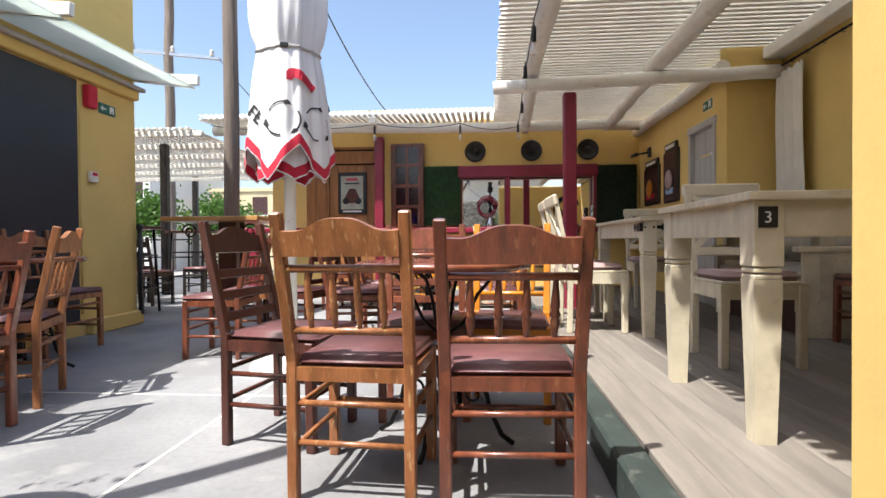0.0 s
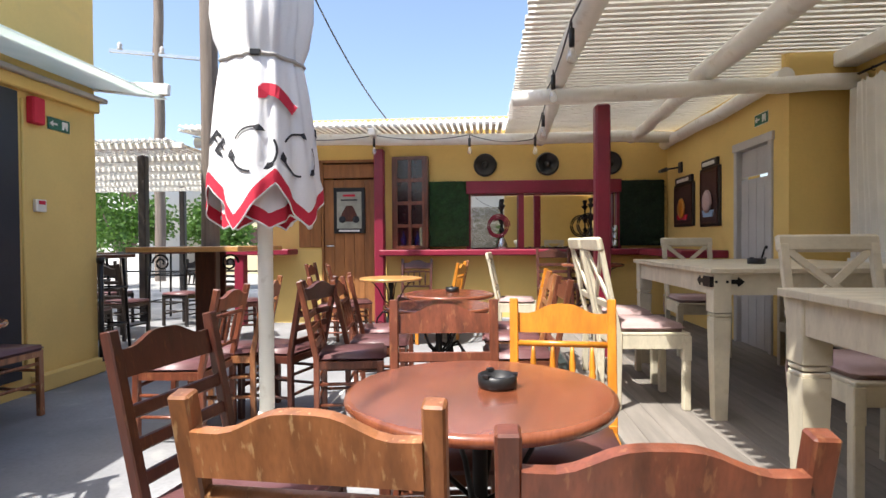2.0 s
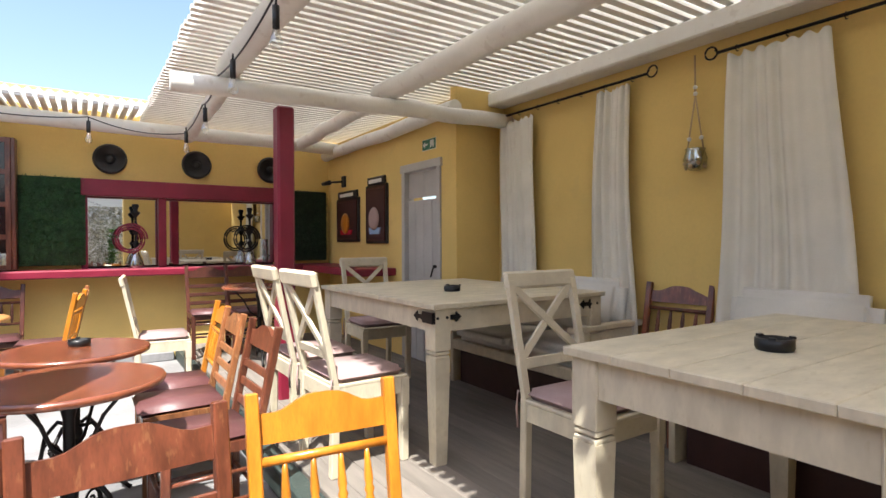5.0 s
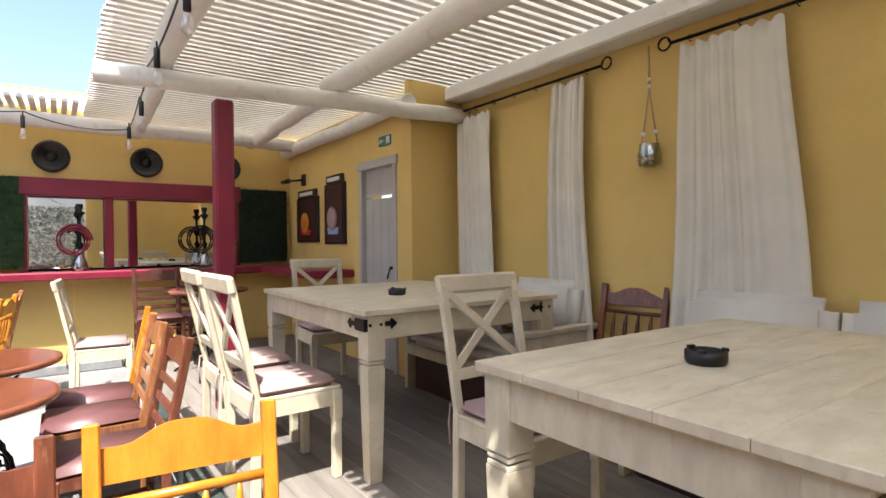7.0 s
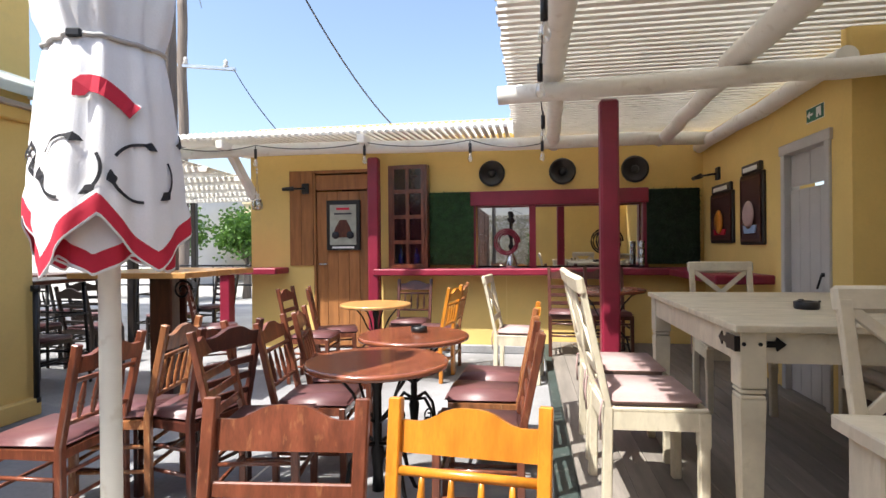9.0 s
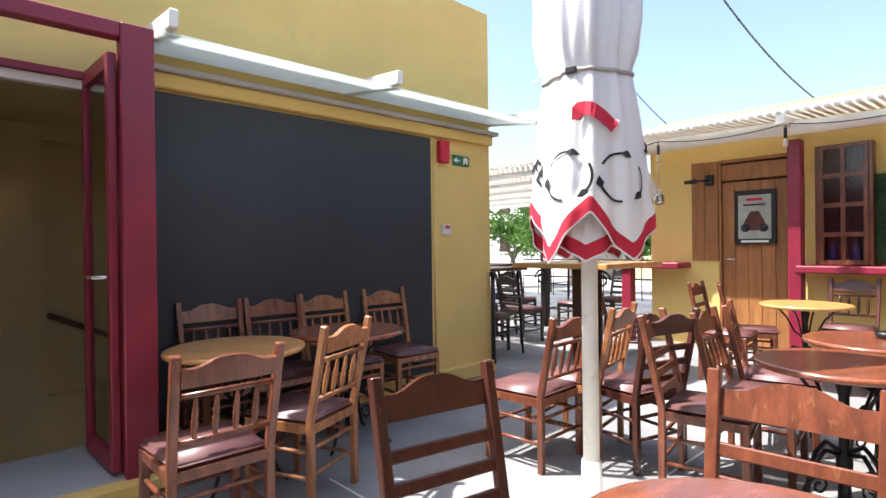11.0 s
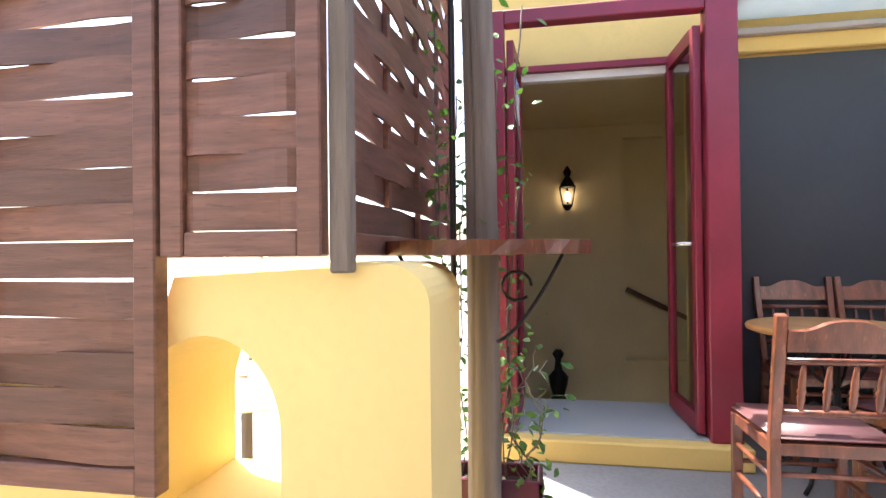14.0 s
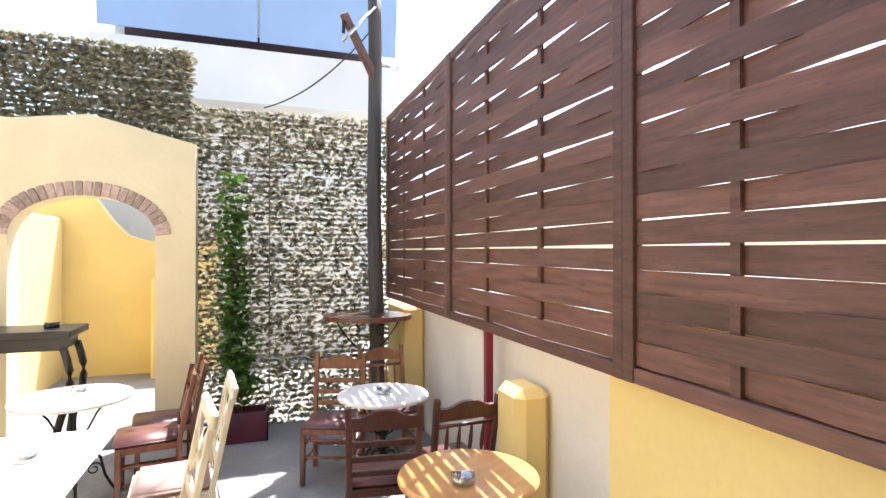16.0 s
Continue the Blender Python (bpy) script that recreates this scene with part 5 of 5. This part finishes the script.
for a0, zc in ((radians(-80), 1.61), (radians(-22), 1.6), (radians(-200), 1.62), (radians(100), 1.62)):
    for st_a in (2.6, 0.5, -1.6):
        arc = [(0.105 * math.cos(st_a - t), zc + 0.105 * math.sin(st_a - t)) for t in np.linspace(0, 1.6, 11)]
        printed(a0, arc, [0.011] * 8 + [0.034, 0.02, 0.002])


def stroke_text(a0, zc, lean_, size, count):
    """Bold black strokes of a cropped word, running aslant round the cloth."""
    ux, uz = math.cos(lean_), math.sin(lean_)

    def at(u, v):
        return (ux * u - uz * v, zc + uz * u + ux * v)

    for n in range(count):
        u = n * size * 0.85
        printed(a0, [at(u, t) for t in np.linspace(0, size, 7)], size * 0.24)
        for v, w in ((size * 0.9, 0.2), (size * 0.5, 0.15), (size * 0.1, 0.2)):
            if (n + int(v * 100)) % 3:
                printed(a0, [at(u + t, v) for t in np.linspace(0, size * 0.55, 5)], size * w)


stroke_text(radians(-148), 1.66, -0.7, 0.08, 2)
stroke_text(radians(14), 1.72, -0.8, 0.085, 3)
for w, ink, off, part_name, text in ((0.075, CANVAS, 0.014, "flap_edge", "white piping of the folded flap"), (0.06, RED, 0.019, "flap", "red folded border flap")):
    printed(radians(-66), [(t, 1.9 - 1.6 * max(0, t - 0.02) ** 1.5 - 0.02 * (t < 0)) for t in np.linspace(-0.03, 0.16, 12)], w, ink, off, part_name, text)
Mesh().tube(GREYWOOD, [((drape(a, 2.08, 0.212) + 0.006) * math.cos(a), (drape(a, 2.08, 0.212) + 0.006) * math.sin(a), 2.08) for a in np.linspace(0, 2 * math.pi, 60)], 0.009).part("strap", ub, "grey tie strap")
Mesh().box(BLACKPLASTIC, (0.205 * math.cos(-1.35), 0.205 * math.sin(-1.35), 2.08), (0.02, 0.05, 0.028), Euler((0, 0, -1.35)).to_matrix(), 0.004).part("buckle", ub, "dark plastic strap buckle")

# hanging bulbs and cables
def cable(pts, sag, r, label, n=16):
    b = Mesh()
    for p, q in zip(pts, pts[1:]):
        p, q = Vector(p), Vector(q)
        b.tube(BLACKPLASTIC, [p.lerp(q, k / n) - Vector((0, 0, sag * 4 * (k / n) * (1 - k / n))) for k in range(n + 1)], r, 5)
    return b.thing("cable", label, "cable")


BULB = glass_mat("bulb_glass", (0.95, 0.95, 0.92), 0.05, 0.75)


def bulb(x, y, z):
    ob = base("light_bulb", "hanging clear light bulb in black socket", "lamp", pose(x, y, z), "string lights")
    Mesh().rod(BLACKPLASTIC, (0, 0, -0.06), (0, 0, 0.05), 0.018).rod(BLACKPLASTIC, (0, 0, 0.05), (0, 0, 0.09), 0.006).part("socket", ob)
    Mesh().lathe(BULB, [(0.015, -0.06), (0.022, -0.09), (0.032, -0.125), (0.028, -0.15), (0.01, -0.165)], seg=14).part("glass", ob, "clear glass bulb")


cable([(-4.1, 7.85, 2.62), (-3.0, 7.85, 2.6), (-1.6, 7.85, 2.58), (-0.35, 7.85, 2.56), (0.46, 7.7, 2.46)], 0.06, 0.006, "black string light cable along the beam")
cable([(0.46, 7.7, 2.46), (0.43, 6.4, 2.48), (0.39, 5.6, 2.5), (0.38, 4.2, 2.54), (0.38, 2.6, 2.54), (0.38, 1.2, 2.54)], 0.05, 0.006, "black string light cable along the rafter")
for x, y, z in ((-3.0, 7.85, 2.5), (-1.6, 7.8, 2.48), (-0.35, 7.8, 2.46), (0.45, 7.4, 2.38), (0.43, 6.3, 2.38), (0.38, 5.1, 2.42), (0.38, 4.2, 2.43), (0.38, 2.6, 2.43)):
    bulb(x, y, z)
cable([(-1.25, 11.9, 3.0), (-3.0, 6.2, 6.4)], 0.95, 0.012, "sagging black overhead cable", 24)
cable([(-3.0, 6.2, 6.3), (-9.6, 17, 8.8)], 0.4, 0.012, "sagging black overhead power cable", 20)
cable([(-4.0, 11.9, 3.02), (-8.7, 17.2, 6.95)], 0.2, 0.015, "sagging black overhead power cable", 20)
cr = Mesh().bar(CHROME, (-11.6, 16.6, 7.1), (-8.6, 17.2, 6.9), 0.1, 0.1)
for k in range(3):
    cr.lathe(GREYWOOD, [(0.05, 0), (0.09, 0.06), (0.05, 0.12), (0.08, 0.18), (0.03, 0.26)], (-11.3 + 1.2 * k, 16.66 + 0.24 * k, 7.1 - 0.08 * k), 10)
cr.thing("pole_crossarm", "metal cross arm with insulators on the pole", "cross arm")
cable([(-1.0, -4.5, 3.4), (0.1, -5.0, 2.55)], 0.15, 0.008, "black cable from the pole")
cable([(-1.0, -4.5, 3.5), (1.5, 0.5, 4.0)], 0.25, 0.008, "black cable running overhead")
arm = base("pole_lamp_arm", "wooden brace with a bulb on the pole", "bracket")
Mesh().bar(SLATWOOD, (-0.98, -4.45, 2.75), (-0.62, -4.3, 3.35), 0.07, 0.07).part("brace", arm)
Mesh().rod(CHROME, (-0.98, -4.45, 2.95), (-1.2, -4.45, 2.93), 0.02).rod(CHROME, (-0.95, -4.4, 3.5), (-0.6, -4.2, 3.05), 0.018).part("tube", arm, "grey metal tube")
bulb(-0.62, -4.3, 3.22)

# left rear area: high table round the pole, black chairs, pergola
ht = base("high_table", "high pale wooden table round the pole on scrolled iron", "table", pose(-3.0, 6.2, 0))
for y0, y1 in ((-0.55, -0.1), (0.1, 0.55)):
    Mesh().span(TABLETAN, -0.55, 0.55, y0, y1, 1.09, 1.14, 0.005).part("plank", ht)
Mesh().span(TABLETAN, -0.55, -0.1, -0.098, 0.098, 1.09, 1.14).span(TABLETAN, 0.1, 0.55, -0.098, 0.098, 1.09, 1.14).part("plank", ht)
Mesh().span(WOODS["dark"], -0.11, 0.11, -0.12, -0.095, 0, 1.09, 0.008).span(WOODS["dark"], -0.11, 0.11, 0.095, 0.12, 0, 1.09, 0.008).part("pedestal", ht, "dark wooden pedestal")
si = Mesh()
for sx in (-1, 1):
    si.tube(IRON, [(p[0], -0.3, p[2]) for p in scroll((sx * 0.35, 0.98), 0.09, 1.6, sx)], 0.01)
si.part("scroll", ht, "scrolled black iron")
rng = random.Random(11)
for k in range(16):
    x = -4.4 - 1.0 * (k % 5) - rng.uniform(0, 0.3)
    y = 6.3 + 1.05 * (k // 5) + rng.uniform(-0.2, 0.2)
    chair("black", "ladder" if k % 2 else "spindle", x, y, rng.choice((0, 90, 180, 270)) + rng.uniform(-12, 12))
chair("dark", "ladder", -3.2, 7.3, -60)


def high_square(x, y):
    ob = base("bar_table", "tall black iron bar table with dark top", "table", pose(x, y, 0), "tall bar tables")
    Mesh().span(WOODS["dark"], -0.35, 0.35, -0.35, 0.35, 1.02, 1.06, 0.006).part("top", ob)
    b = Mesh()
    for sx in (-1, 1):
        for sy in (-1, 1):
            b.rod(IRON, (sx * 0.3, sy * 0.3, 0), (sx * 0.26, sy * 0.26, 1.02), 0.016)
    for z in (0.3, 0.7):
        for s in (-1, 1):
            b.rod(IRON, (-0.29, s * 0.29, z), (0.29, s * 0.29, z), 0.01).rod(IRON, (s * 0.29, -0.29, z), (s * 0.29, 0.29, z), 0.01)
    b.part("legs", ob)


for x, y in ((-4.4, 6.2), (-5.4, 7.3), (-4.9, 8.8), (-6.5, 6.6)):
    high_square(x, y)
Mesh().rod(BLACKPLASTIC, (-3.66, 5.47, 0.12), (-3.66, 5.47, 1.02), 0.022).rod(BLACKPLASTIC, (-3.66, 5.47, 1.0), (-3.66, 5.47, 1.05), 0.035).rod(BLACKPLASTIC, (-3.66, 5.47, 0.1), (-3.66, 5.47, 0.14), 0.03).thing("rail_post", "black metal rail post beside the wall", "post")
lp = Mesh()
for x in np.arange(-12, -4.3, 0.1):
    lp.bar(WHITEWOOD, (x, 7.7, 2.56), (x, 12.8, 2.46), 0.055, 0.03)
for y in np.arange(7.8, 12.8, 0.95):
    lp.bar(WHITEWOOD, (-12, y, 2.49 - 0.02 * (y - 7.7)), (-4.2, y, 2.49 - 0.02 * (y - 7.7)), 0.07, 0.08)
setting("roof_pergola_west", lp, "white slatted pergola roof over the side terrace", "roof")
for x, y in ((-5.3, 8.6), (-8.0, 8.6), (-4.3, 12.6), (-7, 12.6)):
    setting("post_side", Mesh().bar(WOODS["black"], (x, y, 0), (x, y, 2.5), 0.12, 0.12, (0, 1, 0)), "dark wooden pergola post", "post")
rl = Mesh()
for z in (0.5, 0.95):
    rl.rod(IRON, (-9.5, 13.3, z), (-3.4, 13.3, z), 0.02)
for x in np.arange(-9.5, -3.4, 0.5):
    rl.rod(IRON, (x, 13.3, 0), (x, 13.3, 0.95), 0.012)
rl.thing("railing", "black iron terrace railing", "railing")

# lower terrace
round_table(-0.72, -3.0, LOW, 0.33, TABLEWHITE, "round white table on iron legs")
round_table(1.42, -3.65, LOW, 0.38, TABLEWHITE, "round white table on iron legs")
round_table(-0.78, -1.45, LOW, 0.33, TABLETAN, "round pale wooden table with stripes of sunlight")
ashtray(-0.72, -2.98, LOW + 0.76, SMOKE)
ashtray(-0.72, -1.36, LOW + 0.76, SMOKE)
ashtray(1.4, -3.7, LOW + 0.76, SMOKE)
for c in (("dark", "ladder", -0.56, -2.36, 172), ("dark", "spindle", -1.02, -2.4, 184), ("brown", "ladder", -0.42, -3.48, -20), ("tan", "spindle", -0.95, -3.72, 5),
          ("brown", "spindle", 0.92, -3.6, -82), ("brown", "spindle", 0.88, -4.0, -80), ("dark", "ladder", 2.0, -3.3, 90)):
    chair(*c, z=LOW)
wt = base("white_table", "long white table on a dark pedestal", "table", pose(1.5, -2.2, LOW))
Mesh().span(TABLEWHITE, -0.55, 0.55, -0.55, 0.55, 0.73, 0.76, 0.006).part("top", wt)
Mesh().lathe(IRON, [(0.25, 0), (0.25, 0.03), (0.04, 0.06), (0.04, 0.7), (0.15, 0.73)], seg=16).part("pedestal", wt)
ashtray(1.25, -2.3, LOW + 0.76, SMOKE)
copy_thing(wc, pose(0.7, -2.0, LOW, 0, 0, -80))
copy_thing(wc, pose(0.62, -2.55, LOW, 0, 0, -84))
cs = base("console_table", "tall dark wooden table with curved legs", "table", pose(2.1, -4.3, LOW))
Mesh().span(WOODS["black"], -0.55, 0.45, -0.25, 0.25, 1.12, 1.18, 0.008).span(WOODS["black"], -0.48, 0.38, -0.2, 0.2, 1.02, 1.12).part("top", cs)
for x, y, s in ((-0.48, -0.18, -1), (0.38, -0.18, 1), (-0.48, 0.18, -1), (0.38, 0.18, 1)):
    Mesh().tube(WOODS["black"], [(x + s * 0.05 * math.sin(t * 6.28), y, 1.04 * (1 - t)) for t in np.linspace(0, 1, 12)], 0.03, 8).part("leg", cs)
ashtray(1.75, -4.3, LOW + 1.18)


def planter(x0, x1, y0, y1, z, h, label):
    b = Mesh().span(PLUM, x0, x1, y0, y0 + 0.02, z, z + h, 0.005).span(PLUM, x0, x1, y1 - 0.02, y1, z, z + h, 0.005).span(PLUM, x0, x0 + 0.02, y0, y1, z, z + h, 0.005).span(PLUM, x1 - 0.02, x1, y0, y1, z, z + h, 0.005)
    b.span(SOIL, x0 + 0.02, x1 - 0.02, y0 + 0.02, y1 - 0.02, z, z + h - 0.05)
    b.thing("planter", label, "planter", "plum planters")


planter(0.06, 0.6, -4.78, -4.5, LOW, 0.28, "plum plastic trough planter with a climbing plant")
planter(-2.25, -2.06, 0.74, 1.09, 0, 0.28, "plum plastic trough planter by the pole")


def climber(x, y, z0, z1, spread, n, seed, label, size=0.06):
    ob = base("climbing_plant", label, "plant", pose(x, y, z0))
    rng = random.Random(seed)
    st = Mesh()
    tips = []
    for k in range(5):
        p = Vector((rng.uniform(-0.05, 0.05), rng.uniform(-0.05, 0.05), 0))
        pts = [p.copy()]
        h = (z1 - z0) * rng.uniform(0.5, 1.0)
        for j in range(14):
            p = p + Vector((rng.uniform(-1, 1) * spread * 0.16, rng.uniform(-1, 1) * spread * 0.16, h / 14))
            p.x, p.y = max(-spread, min(spread, p.x)), max(-spread, min(spread, p.y))
            pts.append(p.copy())
        st.tube(POLEWOOD, pts, 0.0035, 5)
        tips += pts[2:]
    st.part("stem", ob)
    lf = Mesh()
    i = lf.slot(GREENLEAF)
    for _ in range(n):
        p = rng.choice(tips) + Vector((rng.gauss(0, 1), rng.gauss(0, 1), rng.gauss(0, 1))) * 0.06
        q = Euler((rng.uniform(-1, 1), rng.uniform(-1, 1), rng.uniform(0, 6.28))).to_matrix()
        s = size * rng.uniform(0.6, 1.2)
        lf.bm.faces.new([lf.bm.verts.new(p + q @ (Vector(v) * s)) for v in ((0, -0.5, 0), (0.28, -0.1, 0.06), (0.2, 0.3, 0.05), (0, 0.6, 0), (-0.2, 0.3, 0.05), (-0.28, -0.1, 0.06))]).material_index = i
    tagged(lf.part("foliage", ob, "green leaves"), kind="stuff")


climber(0.35, -4.66, LOW + 0.2, 1.75, 0.12, 900, 5, "green climbing plant in the trough", 0.095)
climber(-2.13, 0.92, 0.2, 2.6, 0.14, 240, 8, "sparse green climbing plant on the pole", 0.045)
climber(-2.2, 0.72, 0.0, 2.7, 0.12, 380, 9, "green climbing plant along the fence", 0.045)
climber(-2.13, 1.02, 0.2, 0.85, 0.2, 110, 10, "trailing green shoots by the pole", 0.05)

# hall fittings
wlp = base("wall_lantern", "lit black carriage lantern on the hall wall", "lamp", pose(-6.12, 1.38, 1.66))
Mesh().lathe(IRON, [(0.03, 0.16), (0.1, 0.17), (0.06, 0.24), (0.03, 0.28), (0.05, 0.34), (0.01, 0.4)], (0.1, 0, 0), 6, smooth=False).part("cap", wlp)
Mesh().lathe(IRON, [(0.02, -0.08), (0.05, -0.05), (0.06, -0.02), (0.02, 0)], (0.1, 0, 0), 6, smooth=False).part("foot", wlp)
fr = Mesh()
for k in range(6):
    a = k * math.pi / 3
    fr.rod(IRON, (0.1 + 0.055 * math.cos(a), 0.055 * math.sin(a), -0.03), (0.1 + 0.095 * math.cos(a), 0.095 * math.sin(a), 0.18), 0.006)
fr.part("cage", wlp)
Mesh().rod(IRON, (0, 0, 0.3), (0.1, 0, 0.3), 0.012).part("arm", wlp)
glow = bpy.data.materials.new("warm_bulb")
glow.use_nodes = True
glow.node_tree.nodes["Principled BSDF"].inputs["Emission Color"].default_value = (1, 0.75, 0.5, 1)
glow.node_tree.nodes["Principled BSDF"].inputs["Emission Strength"].default_value = 4.0
Mesh().lathe(glow, [(0.01, 0), (0.025, 0.02), (0.03, 0.06), (0.015, 0.1), (0.005, 0.11)], (0.1, 0, 0.02), 12).part("bulb", wlp, "glowing warm bulb")
vs = Mesh().lathe(IRON, [(0.1, 0), (0.11, 0.05), (0.06, 0.15), (0.09, 0.25), (0.1, 0.33), (0.04, 0.4), (0.03, 0.5), (0.06, 0.56), (0.03, 0.6)], (-5.6, 1.25, -0.45), 16)
vs.lathe(IRON, [(0.2, 0), (0.2, 0.73), (0.15, 0.75)], (-5.6, 1.25, -1.2), 16)
vs.thing("floor_vase", "dark turned floor ornament in the hall", "ornament")
Mesh().bar(WOODS["dark"], (-6.16, 2.0, 0.72), (-6.1, 2.6, 0.42), 0.06, 0.05).thing("handrail", "dark wooden stair handrail in the hall", "handrail")

# distance
def block(x0, x1, y0, y1, h, m, label, floors, glass=GLASS, balc=None):
    ob = base("apartment_building", label, "building", group="distant buildings")
    Mesh().span(m, x0, x1, y0, y1, LOW - 0.4, h).span(m, x0 - 0.1, x1 + 0.1, y0 - 0.1, y1 + 0.1, h, h + 0.25).part("wall", ob)
    wnd, sil = Mesh(), Mesh()
    face = y0 if y0 > 0 else y1
    s = -1 if y0 > 0 else 1
    for k in range(floors):
        z = 0.9 + (h - 0.6) * k / floors
        for x in np.arange(x0 + 0.8, x1 - 1.2, 2.4):
            wnd.span(DARKFILL, x, x + 1.1, face, face + s * 0.03, z, z + 1.3)
            sil.span(FACADE, x - 0.1, x + 1.2, face, face + s * 0.12, z - 0.08, z)
    wnd.part("window", ob, "dark window")
    sil.part("sill", ob)
    return ob


block(-34, -22, 34, 44, 6.5, FACADE, "white two storey building behind trees", 2)
block(-20, -12, 38, 46, 4.6, OCHRE, "ochre low building in the distance", 2)
block(-52, -38, 22, 34, 9, FACADE, "white apartment building in the distance", 3)
ab = base("apartment_house", "white apartment house with blue awnings", "building")
Mesh().span(FACADE, -2.7, 3.1, -20, -12.5, LOW - 0.4, 10.5).part("wall", ab)
for z in (4.15, 7.4):
    Mesh().span(FACADE, -2.9, 3.2, -12.5, -11, z, z + 1.12).part("balcony", ab, "white balcony parapet")
    Mesh().span(DARKFILL, -2.5, 2.9, -12.48, -12.4, z + 0.95, z + 1.9).part("window", ab, "dark windows behind the balcony")
    for x in (-2.8, 0.15):
        Mesh().box(BLUEAWN, (x + 1.47, -10.9, z + 1.95), (2.9, 0.05, 1.35), Euler((radians(-8), 0, 0)).to_matrix()).part("awning", ab, "blue canvas awning")
setting("wall_boundary_south", Mesh().span(WHITEWALL, 3.2, 3.4, -9, 0.42, LOW, 2.4).span(WHITEWALL, -1.6, 6, -9.2, -9, LOW, 2.2), "pale plastered boundary wall", "wall")


def tree(x, y, h, seed, label):
    ob = base("tree", label, "tree", pose(x, y, LOW - 0.3), "distant trees")
    rng = random.Random(seed)
    t = Mesh().rod(POLEWOOD, (0, 0, 0), (0.1, 0, h * 0.5), 0.22, 0.12, 10)
    ends = []
    for k in range(9):
        a = rng.uniform(0, 6.28)
        e = Vector((math.cos(a) * h * 0.3 * rng.uniform(0.5, 1), math.sin(a) * h * 0.3 * rng.uniform(0.5, 1), h * rng.uniform(0.6, 0.95)))
        t.rod(POLEWOOD, (0.08, 0, h * rng.uniform(0.3, 0.5)), e, 0.08, 0.02, 6)
        ends.append(e)
    t.part("trunk", ob)
    lf = Mesh()
    i = lf.slot(GREENLEAF)
    for _ in range(3500):
        p = rng.choice(ends) + Vector((rng.gauss(0, 1), rng.gauss(0, 1), rng.gauss(0, 0.8))) * h * 0.11
        q = Euler((rng.uniform(-2, 2), rng.uniform(-2, 2), rng.uniform(0, 6.28))).to_matrix()
        lf.bm.faces.new([lf.bm.verts.new(p + q @ (Vector(v) * 0.22)) for v in ((0, -0.5, 0), (0.3, 0, 0), (0, 0.6, 0), (-0.3, 0, 0))]).material_index = i
    tagged(lf.part("foliage", ob), kind="stuff")


tree(-16.5, 24, 4.4, 1, "green leafy tree beyond the terrace")
tree(-13.2, 26, 3.8, 2, "green leafy tree beyond the terrace")
tree(-20.5, 26, 4.2, 3, "green leafy tree beyond the terrace")

# ---- pieces of the setting ----
dk = bpy.data.objects["floor_deck"]
bd_mesh = Mesh().span(DECK, 0, 0.128, 0.72, 8.43, -0.03, 0, 0.003).data("board")
for k in range(18):
    p = new("board", bd_mesh)
    p.parent = dk
    p.matrix_basis = pose(0.535 + 0.1295 * k, 0, DECKZ + 0.0006 * (k % 3))
arch = bpy.data.objects["wall_arch"]
vm = Mesh().span(BRICK, -0.028, 0.028, 0, 0.27, 0, 0.13, 0.006).data("brick")
for k in range(26):
    a = 0.08 + (math.pi - 0.16) * k / 25
    p = new("brick", vm)
    p.parent = arch
    p.matrix_basis = Matrix.Translation((AC - (AR + 0.0) * math.cos(a), -4.99, AZ + 0.36 * math.sin(a))) @ Matrix.Rotation(math.atan2(-math.cos(a) / AR, math.sin(a) / 0.36), 4, "Y")
